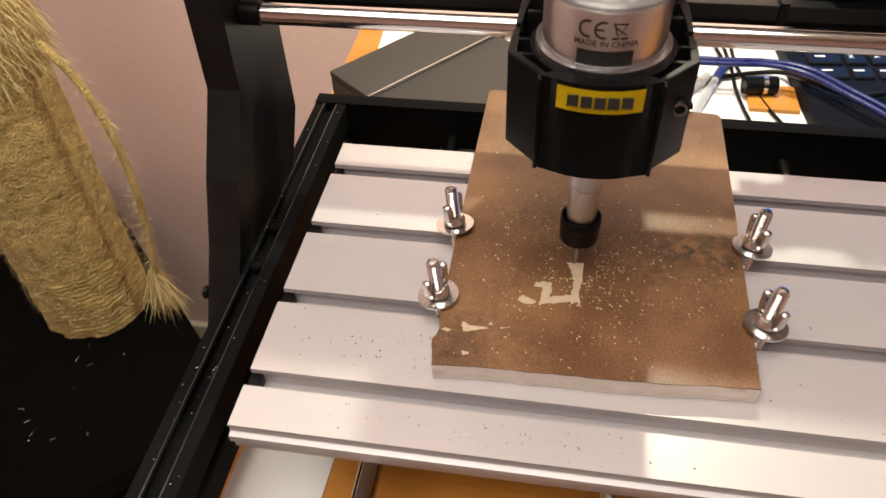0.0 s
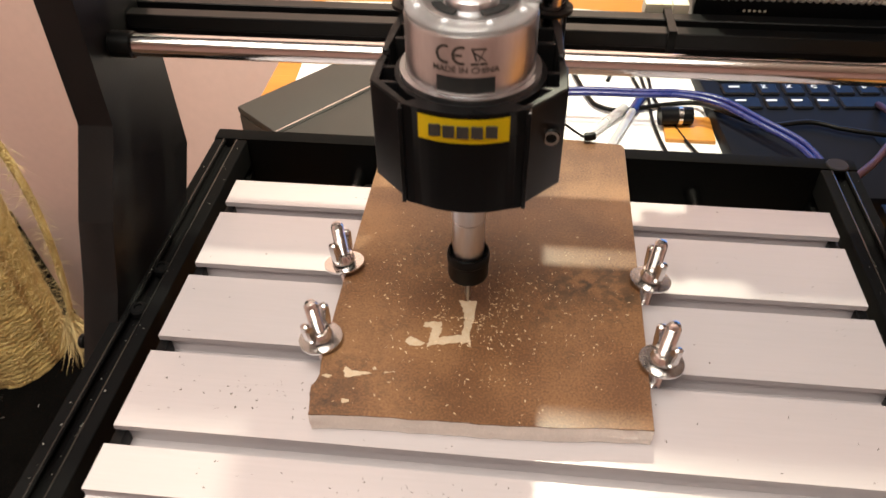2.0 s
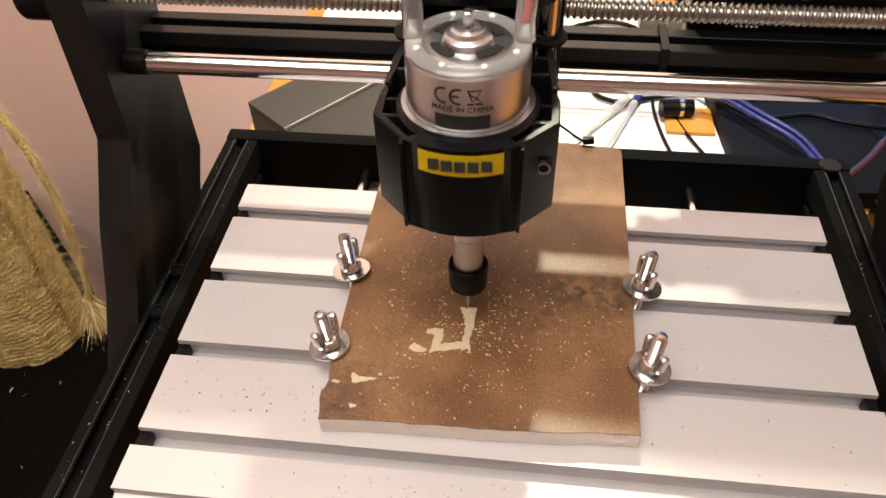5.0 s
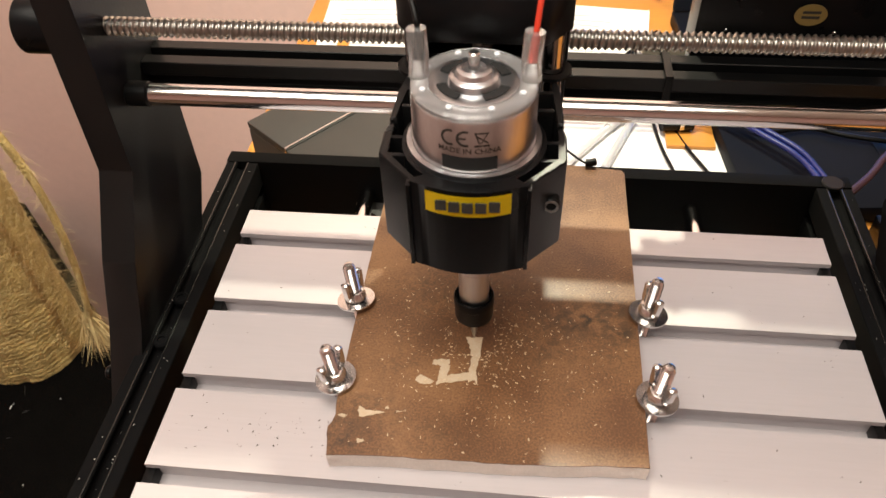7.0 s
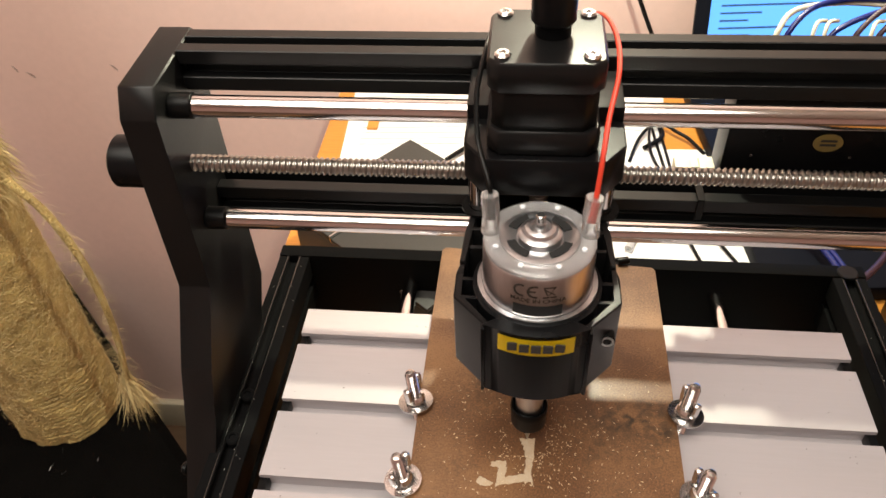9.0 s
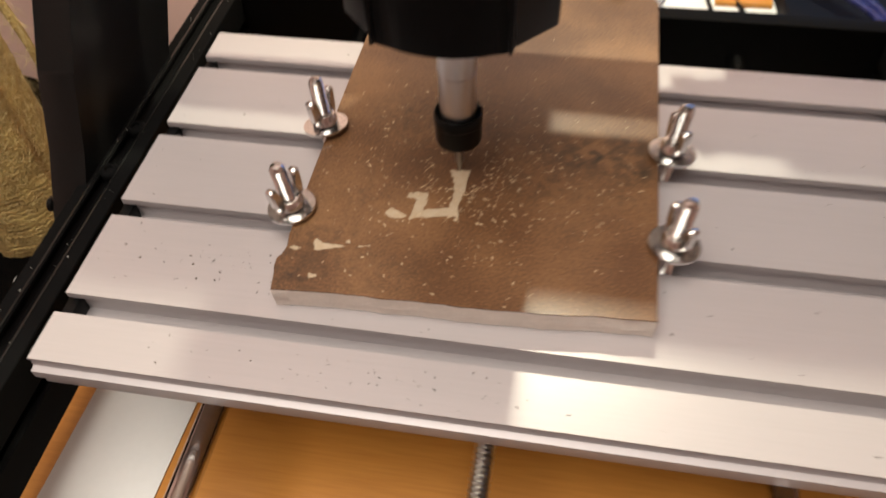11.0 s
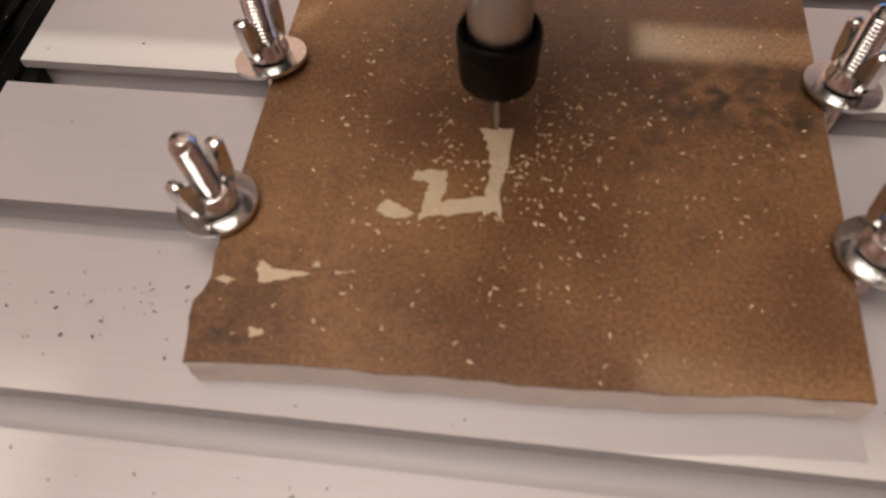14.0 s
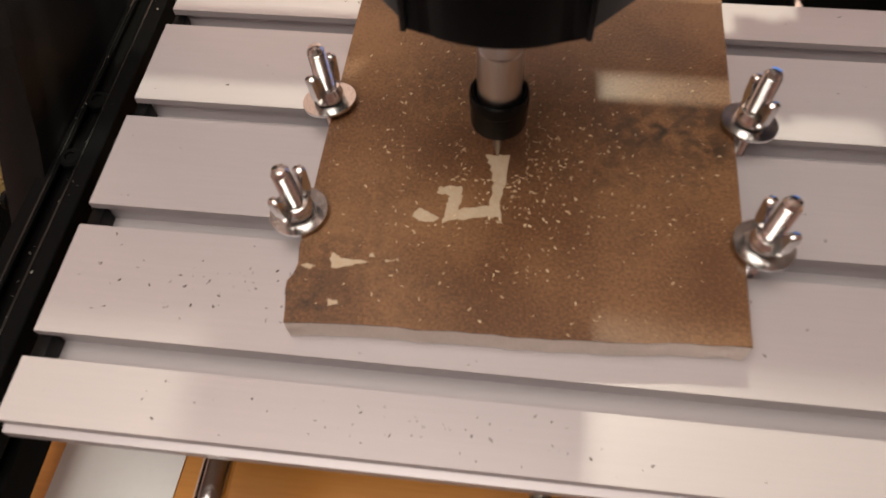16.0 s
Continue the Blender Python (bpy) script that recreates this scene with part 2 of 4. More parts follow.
def lathe(profile, at, axis="z", n=40, bm=None, cap=True):
    """A turned shape: (radius, height) pairs along the axis from the place at."""
    own = bmesh.new()
    rings = []
    for r, h in profile:
        rings.append([own.verts.new((r * math.cos(2 * math.pi * k / n), r * math.sin(2 * math.pi * k / n), h)) for k in range(n)])
    for a, b in zip(rings, rings[1:]):
        for k in range(n):
            own.faces.new((a[k], a[(k + 1) % n], b[(k + 1) % n], b[k]))
    if cap:
        own.faces.new(list(reversed(rings[0])))
        own.faces.new(rings[-1])
    own.transform(Matrix.Translation(at) @ AXIS[axis])
    return join(bm, own)


def cyl(r, h0, h1, at, axis="z", n=32, bevel=0.0006, bm=None):
    b = min(bevel, r * 0.4, (h1 - h0) * 0.4)
    return lathe([(r - b, h0), (r, h0 + b), (r, h1 - b), (r - b, h1)], at, axis, n, bm)


def ring(r0, r1, h0, h1, at, axis="z", n=40, bm=None):
    own = lathe([(r0, h0), (r1, h0), (r1, h1), (r0, h1), (r0, h0)], (0, 0, 0), "z", n, None, False)
    bmesh.ops.remove_doubles(own, verts=own.verts, dist=1e-6)
    own.transform(Matrix.Translation(at) @ AXIS[axis])
    return join(bm, own)


def prism(points, a, b, axis="x", bevel=0.0, bm=None):
    """A polygon (in the two other axes, in order) drawn out along the axis from a to b."""
    own = bmesh.new()
    lo = [own.verts.new((p[0], p[1], a)) for p in points]
    hi = [own.verts.new((p[0], p[1], b)) for p in points]
    n = len(points)
    for k in range(n):
        own.faces.new((lo[k], lo[(k + 1) % n], hi[(k + 1) % n], hi[k]))
    own.faces.new(list(reversed(lo)))
    own.faces.new(hi)
    if bevel:
        bmesh.ops.bevel(own, geom=own.edges[:], offset=bevel, segments=1, affect="EDGES")
    # points are (y, z) for x, (x, z) for y, (x, y) for z
    turn = {"x": AXIS["x"], "y": Matrix(((1, 0, 0), (0, 0, 1), (0, 1, 0))).to_4x4(), "z": AXIS["z"]}[axis]
    own.transform(turn)
    return join(bm, own)


def smooth_path(points, steps=8):
    pts = [Vector(p) for p in points]
    out = []
    for i in range(len(pts) - 1):
        a, b, c, d = pts[max(i - 1, 0)], pts[i], pts[i + 1], pts[min(i + 2, len(pts) - 1)]
        for s in range(steps):
            t = s / steps
            out.append(0.5 * (2 * b + (c - a) * t + (2 * a - 5 * b + 4 * c - d) * t * t + (3 * b - 3 * c + d - a) * t ** 3))
    return out + [pts[-1]]


def tube(points, r, bm=None, n=10, steps=8, taper=1.0):
    pts = smooth_path(points, steps)
    own = bmesh.new()
    rings = []
    up = Vector((0.13, 0.21, 1)).normalized()
    for i, p in enumerate(pts):
        d = (pts[min(i + 1, len(pts) - 1)] - pts[max(i - 1, 0)]).normalized()
        u = d.cross(up)
        if u.length < 0.05:
            u = d.cross(Vector((1, 0, 0)))
        u.normalize()
        v = d.cross(u)
        rr = r * (1 + (taper - 1) * i / (len(pts) - 1))
        rings.append([own.verts.new(p + rr * (math.cos(2 * math.pi * k / n) * u + math.sin(2 * math.pi * k / n) * v)) for k in range(n)])
    for a, b in zip(rings, rings[1:]):
        for k in range(n):
            own.faces.new((a[k], a[(k + 1) % n], b[(k + 1) % n], b[k]))
    own.faces.new(list(reversed(rings[0])))
    own.faces.new(rings[-1])
    return join(bm, own)


def thread(r, depth, pitch, h0, h1, at, axis="x", n=14, per=4, bm=None):
    """A rod with a helical thread."""
    count = int((h1 - h0) / pitch * per)
    own = bmesh.new()
    rings = []
    for i in range(count + 1):
        h = h0 + (h1 - h0) * i / count
        row = []
        for k in range(n):
            f = (h / pitch + k / n) % 1.0
            w = min(1.0, max(0.0, 2.2 * abs(2 * f - 1) - 0.6))
            rr = r - depth * w
            row.append(own.verts.new((rr * math.cos(2 * math.pi * k / n), rr * math.sin(2 * math.pi * k / n), h)))
        rings.append(row)
    for a, b in zip(rings, rings[1:]):
        for k in range(n):
            own.faces.new((a[k], a[(k + 1) % n], b[(k + 1) % n], b[k]))
    own.faces.new(list(reversed(rings[0])))
    own.faces.new(rings[-1])
    own.transform(Matrix.Translation(at) @ AXIS[axis])
    return join(bm, own)


def letters(text, size, depth=0.0):
    """A text's filled outline as a bmesh in its own xy plane, centred."""
    cu = bpy.data.curves.new("text", "FONT")
    cu.body, cu.size, cu.align_x, cu.align_y, cu.resolution_u = text, size, "CENTER", "CENTER", 2
    cu.offset = size * 0.018
    ob = bpy.data.objects.new("text", cu)
    scene.collection.objects.link(ob)
    bpy.context.view_layer.update()
    me = bpy.data.meshes.new_from_object(ob.evaluated_get(bpy.context.evaluated_depsgraph_get()))
    bm = bmesh.new()
    bm.from_mesh(me)
    bpy.data.objects.remove(ob)
    bpy.data.curves.remove(cu)
    bpy.data.meshes.remove(me)
    return bm


def wrap(bm, centre, r, z):
    """Bends a flat drawing round an upright cylinder, on its side facing -y."""
    for v in bm.verts:
        a = v.co.x / r
        v.co = Vector((centre[0] + r * math.sin(a), centre[1] - r * math.cos(a), z + v.co.y))
    return bm


# ---- setting ----
WALL_Y, FLOOR_Z = 0.58, -0.80
solo("floor", box(-1.6, 1.9, -2.6, 0.70, FLOOR_Z - 0.05, FLOOR_Z), FLOORMAT, "dark brown wooden floor beneath the desk", "floor", kind="structure")
solo("ceiling", box(-1.6, 1.9, -2.6, 0.70, 1.68, 1.73), CEILPAINT, "plain white painted ceiling", "ceiling", kind="structure")
back_wall = solo("wall_back", box(-1.6, 1.9, WALL_Y, 0.70, FLOOR_Z, 1.68), WALLPAINT, "dusty pink painted wall with scuff marks", "wall", kind="structure")
solo("wall_left", box(-1.72, -1.6, -2.6, 0.70, FLOOR_Z, 1.68), WALLPAINT, "dusty pink painted side wall", "wall", kind="structure")
solo("wall_right", box(1.9, 2.02, -2.6, 0.70, FLOOR_Z, 1.68), WALLPAINT, "dusty pink painted side wall", "wall", kind="structure")
solo("wall_front", box(-1.6, 1.9, -2.72, -2.6, FLOOR_Z, 1.68), WALLPAINT, "dusty pink painted wall across the room", "wall", kind="structure")
solo("baseboard", box(-1.6, 1.9, WALL_Y - 0.014, WALL_Y - 0.001, FLOOR_Z, FLOOR_Z + 0.07, 0.002), CREAM, "cream painted baseboard", "baseboard", kind="structure")

for sx, sz, sw in ((-0.527, -0.040, 0.006), (-0.640, -0.052, 0.008), (-0.655, -0.044, 0.004)):
    part("scuff", prism([(sx, sz), (sx + sw, sz - 0.005), (sx + sw * 1.2, sz - 0.009), (sx + sw * 0.5, sz - 0.005)], WALL_Y - 0.0006, WALL_Y + 0.0004, "y"), SCUFF, back_wall)

desk = thing("desk", (0.4, 0.0, FLOOR_Z), "orange oak veneered desk carrying the engraving machine", "desk")
part("tabletop", box(-0.216, 1.05, -0.21, 0.52, -0.026, 0.0, 0.0015), DESKWOOD, desk)
for lx in (-0.196, 1.012):
    part("leg_panel", box(lx, lx + 0.018, -0.19, 0.48, FLOOR_Z, -0.026, 0.001), DESKWOOD, desk)

# ---- engraving machine ----
BED_Z, TOP = 0.085, 0.0945
CX, CY = -0.0212, 0.0045
machine = thing("engraving_machine", (0, 0, 0), "black desktop CNC engraving machine with a silver slotted bed", "machine")


def rail_profile(x0, x1, z0, z1):
    """A square T-slot extrusion, open at the top and at both sides."""
    w, s, d = x1 - x0, 0.0031, 0.0058
    cx, cz = (x0 + x1) / 2, (z0 + z1) / 2
    return [(x0, z0), (x1, z0), (x1, cz - s), (x1 - d, cz - s), (x1 - d, cz + s), (x1, cz + s), (x1, z1),
            (cx + s, z1), (cx + s, z1 - 0.0018), (cx + 0.0052, z1 - 0.0030), (cx + 0.0030, z1 - d), (cx - 0.0030, z1 - d), (cx - 0.0052, z1 - 0.0030), (cx - s, z1 - 0.0018), (cx - s, z1),
            (x0, z1), (x0, cz + s), (x0 + d, cz + s), (x0 + d, cz - s), (x0, cz - s)]


for x0 in (-0.1865, 0.1665):
    rail = part("side_rail", prism(rail_profile(x0, x0 + 0.020, 0.027, 0.067), -0.152, 0.152, "y", 0.0004), BLACK_MATT, machine, "black anodised T-slot rail")
    # Thin bars added along the slot to draw its edge highlights.
    for lx in (x0 + 0.0058, x0 + 0.0138):
        part("slot_lip", box(lx - 0.0004, lx + 0.0004, -0.152, 0.152, 0.0655, 0.0674, 0.0002), GLOSS_BLACK, rail)
for y0 in (0.1525, -0.1625):
    part("end_plate", box(-0.187, 0.187, y0, y0 + 0.010, 0.012, 0.0675, 0.0008), BLACK_MATT, machine)
    for fx in (-0.172, 0.172):
        part("foot", cyl(0.011, 0.0, 0.0125, (fx, y0 + 0.005, 0)), BLACK_RUBBER, machine)
for rx in (-0.0995, 0.0995):
    part("guide_rod", cyl(0.005, -0.1525, 0.1525, (rx, 0, 0.046), "y"), STEEL, machine, "polished steel guide rod")
    for by in (-0.06, 0.045):
        part("bearing_block", box(rx - 0.012, rx + 0.012, by, by + 0.026, 0.036, 0.0695, 0.001), BLACK_PLASTIC, machine)
part("bed_screw", thread(0.004, 0.0009, 0.002, -0.15, 0.15, (0, 0, 0.046), "y", 10, 3), SCREW_STEEL, machine)


def bed_profile():
    """The slotted bed's section, from front to back along y and z."""
    pts = [(-0.090, BED_Z - 0.0155), (-0.090, BED_Z - 0.0095), (-0.0922, BED_Z - 0.0088), (-0.0922, BED_Z - 0.0052), (-0.0900, BED_Z - 0.0046), (-0.0896, BED_Z - 0.0016), (-0.0903, BED_Z - 0.0010), (-0.0903, BED_Z)]
    for c in (-0.0675, -0.0225, 0.0225, 0.0675):
        pts += [(c - 0.004, BED_Z), (c - 0.004, BED_Z - 0.0026), (c - 0.0062, BED_Z - 0.0030), (c - 0.0062, BED_Z - 0.0112),
                (c + 0.0062, BED_Z - 0.0112), (c + 0.0062, BED_Z - 0.0030), (c + 0.004, BED_Z - 0.0026), (c + 0.004, BED_Z)]
    return pts + [(0.090, BED_Z), (0.090, BED_Z - 0.0155)]


part("bed", prism(bed_profile(), -0.150, 0.150, "x"), ALUMINIUM, machine, "satin silver aluminium bed with four T-slots")
# Black blocks stand in for the dark gap at each open slot end.
for c in (-0.0675, -0.0225, 0.0225, 0.0675):
    for sx in (-1, 1):
        part("dark_slot_end", box(sx * 0.1462, sx * 0.1503, c - 0.0060, c + 0.0060, BED_Z - 0.0111, BED_Z - 0.0036, 0.0003), BLACK_PLASTIC, machine)

for by in (0.040, 0.012):
    for bx in (-0.1765, 0.1765):
        part("rail_bolt", lathe([(0.0040, 0.0640), (0.0042, 0.0668), (0.0034, 0.0678), (0.0020, 0.0680), (0.0018, 0.0670)], (bx, by, 0), "z", 18), BLACK_MATT, machine)
part("corner_cap", cyl(0.0062, 0.0660, 0.0684, (0.1765, 0.1560, 0), "z", 24), BLACK_ALU, machine)
# gantry
PLATE = [(0.0615, 0.2515), (0.054, 0.239), (0.0515, 0.1415), (0.0250, 0.1075), (0.010, 0.078), (-0.018, 0.040), (-0.020, 0.006), (0.064, 0.006), (0.070, 0.040), (0.0955, 0.0715), (0.1115, 0.0925), (0.1115, 0.2530)]
for side in (-1, 1):
    a, b = sorted((side * 0.1825, side * 0.1988))
    plate = part("gantry_plate", prism(PLATE, a, b, "x", 0.0008), BLACK_PLATE, machine, "tall black gantry side plate")
    for sy, sz in ((0.098, 0.245), (0.098, 0.167), (0.03, 0.057), (-0.002, 0.057)):
        part("plate_bolt", cyl(0.0035, 0, 0.003, (side * 0.1988 - (0.003 if side < 0 else 0), sy, sz if sz < 0.24 else 0.238), "x", 16), BLACK_RUBBER, plate)
    for rz in (0.1715, 0.2365):
        end = side * 0.1825
        lo, hi = sorted((end, end - side * 0.0105))
        part("rod_collar", cyl(0.0058, lo, hi, (0, 0.0707, rz), "x", 24), BLACK_RUBBER, plate)
part("knob", lathe([(0.0105, -0.2195), (0.0125, -0.2180), (0.0125, -0.2040), (0.0115, -0.2005), (0.0115, -0.1988)], (0, 0.073, 0.2035), "x", 28), BLACK_PLASTIC, machine, "round black hand knob on the lead screw")


def beam(z0, y0=0.088):
    w, s, d = 0.020, 0.0031, 0.0055
    c, m = y0 + w / 2, z0 + w / 2
    return [(y0, z0), (y0 + w, z0), (y0 + w, z0 + w), (c + s, z0 + w), (c + s, z0 + w - d), (c - s, z0 + w - d), (c - s, z0 + w), (y0, z0 + w),
            (y0, m + s), (y0 + d, m + s), (y0 + d, m - s), (y0, m - s)]


for z0 in (0.157, 0.2335):
    part("cross_beam", prism(beam(z0), -0.1825, 0.1825, "x", 0.0004), BLACK_ALU, machine, "black T-slot cross beam of the gantry")
for rz in (0.1715, 0.2365):
    part("guide_rod", cyl(0.005, -0.1720, 0.1720, (0, 0.0707, rz), "x"), STEEL, machine, "polished steel guide rod")
part("lead_screw", thread(0.0042, 0.0010, 0.0027, -0.1825, 0.1735, (0, 0.073, 0.2035), "x", 20, 6), SCREW_STEEL, machine, "threaded steel lead screw")
part("coupler", lathe([(0.0085, 0.1725), (0.0092, 0.1732), (0.0092, 0.1795), (0.0084, 0.1800), (0.0084, 0.1806), (0.0092, 0.1811), (0.0092, 0.1824)], (0, 0.073, 0.2035), "x", 28), BLUE_ANOD, machine, "blue anodised shaft coupler")
xm = part("drive_motor", box(0.2016, 0.2396, 0.052, 0.094, 0.1825, 0.2245, 0.003), BLACK_RUBBER, machine)

# carriage and spindle
part("carriage_foot", box(-0.0462, 0.0045, 0.0575, 0.0850, 0.1500, 0.1715, 0.0012), BLACK_PLASTIC, machine)
part("carriage", box(-0.0515, 0.0110, 0.0570, 0.0855, 0.1718, 0.2485, 0.0012), BLACK_PLASTIC, machine, "black carriage block on the guide rods")
part("motor_bracket", prism([(-0.0515, 0.0570), (-0.0515, 0.0400), (-0.0430, 0.0285), (0.0025, 0.0285), (0.0110, 0.0400), (0.0110, 0.0570)], 0.2255, 0.2425, "z", 0.0008), BLACK_PLASTIC, machine)
for zx in (-0.0455, 0.0045):
    part("upright_rod", cyl(0.0046, 0.165, 0.2255, (zx, 0.0455, 0)), STEEL, machine)
    part("bearing_ring", ring(0.0048, 0.0078, 0.2055, 0.2068, (zx, 0.0455, 0)), BLACK_RUBBER, machine)
part("z_screw", thread(0.004, 0.001, 0.002, 0.20, 0.2255, (CX, 0.046, 0), "z", 12, 4), SCREW_STEEL, machine)


def squircle(cx, cy, half, cut):
    return [(cx - half + cut, cy - half), (cx + half - cut, cy - half), (cx + half, cy - half + cut), (cx + half, cy + half - cut),
            (cx + half - cut, cy + half), (cx - half + cut, cy + half), (cx - half, cy + half - cut), (cx - half, cy - half + cut)]


NX, NY = -0.0213, 0.0527
stepper = part("stepper_motor", prism(squircle(NX, NY, 0.0196, 0.005), 0.2520, 0.2700, "z", 0.0006), BLACK_RUBBER, machine, "square black stepper motor on top of the carriage")
part("end_cap", prism(squircle(NX, NY, 0.0211, 0.0045), 0.2690, 0.2812, "z", 0.0010), BLACK_ALU, stepper)
part("end_cap", prism(squircle(NX, NY, 0.0211, 0.0045), 0.2425, 0.2530, "z", 0.0010), BLACK_ALU, stepper)
for sx in (-1, 1):
    for sy in (-1, 1):
        p = (NX + sx * 0.0155, NY + sy * 0.0155, 0)
        part("screw_head", lathe([(0.0030, 0.2808), (0.0030, 0.2822), (0.0022, 0.2830), (0.0014, 0.2830), (0.0010, 0.2820)], p, "z", 18), ZINC, stepper)
part("hand_knob", lathe([(0.0066, 0.2810), (0.0066, 0.2850), (0.0082, 0.2870), (0.0082, 0.3090), (0.0105, 0.3110), (0.0105, 0.3260), (0.0095, 0.3275)], (NX + 0.002, NY + 0.002, 0), "z", 32), BLACK_PLASTIC, stepper, "black hand knob on the stepper shaft")


def clamp_outline():
    x0, x1 = -0.0316, 0.0312
    half = [(x0 + 0.0010, 0.0075), (x0, 0.0030), (x0, -0.0100), (-0.0198, -0.0235), (-0.0196, -0.0252)]
    arc = [(0.0188 * math.sin(a) * 1.02, -0.0252 - 0.0042 * math.cos(a * 1.55)) for a in np.linspace(-1.0, 1.0, 11)]
    right = [(-px + 0.0, py) for px, py in reversed(half)]
    pts = half + arc + right
    return [(CX + px, CY + 0.0005 + py) for px, py in pts]


def ring_arc(r, a0, a1, n=14):
    return [(CX + r * math.sin(a), CY - r * math.cos(a)) for a in np.linspace(a0, a1, n)]


front = [p for p in clamp_outline() if p[1] < CY - 0.0225]
clamp = part("spindle_clamp", prism(front + ring_arc(0.0242, 0.62, -0.62), 0.1665, 0.2041, "z", 0.0005), BLACK_PLASTIC, machine, "black moulded spindle clamp with open cells")
for sx in (-1, 1):
    part("rib", box(CX + sx * 0.0197 - 0.0007, CX + sx * 0.0197 + 0.0007, CY - 0.0256, CY - 0.0220, 0.1668, 0.2032, 0.0003), BLACK_PLASTIC, clamp)
    outer = [(0.0190, -0.0236), (0.0316, -0.0100), (0.0316, 0.0030), (0.0304, 0.0080)]
    inner = [(0.0280, 0.0080), (0.0292, 0.0028), (0.0292, -0.0091), (0.0172, -0.0218)]
    part("side_wall", prism([(CX + sx * px, CY + py) for px, py in outer + inner], 0.1665, 0.2035, "z", 0.0005), BLACK_PLASTIC, clamp)
    for ry, inset in ((-0.0092, 0.0222), (0.0006, 0.0243)):
        a, b = sorted((CX + sx * 0.0296, CX + sx * inset))
        part("cell_rib", box(a, b, CY + ry - 0.0009, CY + ry + 0.0009, 0.1665, 0.2028, 0.0003), BLACK_PLASTIC, clamp)
    cell = [(0.0190, -0.0215), (0.0294, -0.0098), (0.0294, 0.0080), (0.0244, 0.0080), (0.0244, 0.0), (0.0215, -0.0110)]
    part("cell_floor", prism([(CX + sx * px, CY + py) for px, py in cell], 0.1667, 0.1690, "z"), BLACK_PLASTIC, clamp)
    arm = [(CX + sx * 0.0306, 0.0126), (CX + sx * 0.0296, 0.0300), (CX + sx * 0.0272, 0.0482), (CX + sx * 0.0246, 0.0482), (CX + sx * 0.0268, 0.0300), (CX + sx * 0.0280, 0.0126)]
    part("arm", prism(arm, 0.1665, 0.2050, "z", 0.0006), BLACK_PLATE, clamp)
    for ry in (0.0200, 0.0310):
        a, b = sorted((CX + sx * 0.0272, CX + sx * 0.0185))
        part("arm_rib", box(a, b, ry, ry + 0.0020, 0.1665, 0.2050, 0.0005), BLACK_PLATE, clamp)
part("sleeve", ring(0.0212, 0.0248, 0.1665, 0.2032, (CX, CY, 0), "z", 56), BLACK_PLASTIC, clamp)
part("clamp_back", box(CX - 0.0275, CX + 0.0275, 0.0484, 0.0568, 0.1660, 0.2100, 0.0008), BLACK_PLASTIC, clamp)
screw = part("clamp_screw", cyl(0.0031, -0.0028, 0.0015, (CX + 0.0272, -0.0092, 0.1890), "y", 20, 0.0004), BLACK_RUBBER, clamp, "hex socket screw with a bright rim")
part("socket", ring(0.0018, 0.0026, -0.0031, -0.0022, (CX + 0.0272, -0.0092, 0.1890), "y", 18), MOTOR_STEEL, screw)
# label film on the curved front
strip = bmesh.new()
for k in range(13):
    a = -0.0140 + 0.028 * k / 12
    y = CY - 0.0252 - 0.0042 * math.cos(1.55 * math.asin(a / 0.0192))
    strip.verts.new((CX + a, y, 0.1940))
    strip.verts.new((CX + a, y, 0.2027))
strip.verts.ensure_lookup_table()
for k in range(12):
    strip.faces.new((strip.verts[2 * k], strip.verts[2 * k + 2], strip.verts[2 * k + 3], strip.verts[2 * k + 1]))
bmesh.ops.solidify(strip, geom=strip.faces[:], thickness=0.0003)
label = part("label_film", strip, YELLOW, clamp, "yellow label with dark print")
for k in range(5):
    a = -0.0087 + 0.00435 * k
    y = CY - 0.0252 - 0.0042 * math.cos(1.55 * math.asin(a / 0.0192))
    part("print_bar", box(CX + a - 0.0018, CX + a + 0.0018, y - 0.0007, y - 0.0002, 0.1963, 0.2004), INK, label)

motor = part("spindle_motor", lathe([(0.0175, 0.1900), (0.0209, 0.1900), (0.0209, 0.2235), (0.0204, 0.2247), (0.0192, 0.2251), (0.0192, 0.2251)], (CX, CY, 0), "z", 64), MOTOR_STEEL, machine, "brushed steel spindle motor")
part("flange_ring", ring(0.0211, 0.0230, 0.2030, 0.2052, (CX, CY, 0), "z", 64), MOTOR_STEEL, motor)
part("top_cover", lathe([(0.0206, 0.2240), (0.0206, 0.2262), (0.0196, 0.2270), (0.0150, 0.2270), (0.0146, 0.2262)], (CX, CY, 0), "z", 56), CLEAR, motor, "clear plastic end cover")
part("end_bell", lathe([(0.0146, 0.2240), (0.0146, 0.2266), (0.0128, 0.2270), (0.0085, 0.2266), (0.0080, 0.2288), (0.0068, 0.2296), (0.0062, 0.2296), (0.0056, 0.2312), (0.0042, 0.2318), (0.0038, 0.2318), (0.0036, 0.2305)], (CX, CY, 0), "z", 48), MOTOR_STEEL, motor)
part("shaft", cyl(0.0019, 0.2240, 0.2372, (CX, CY, 0), "z", 20, 0.0004), ZINC, motor)
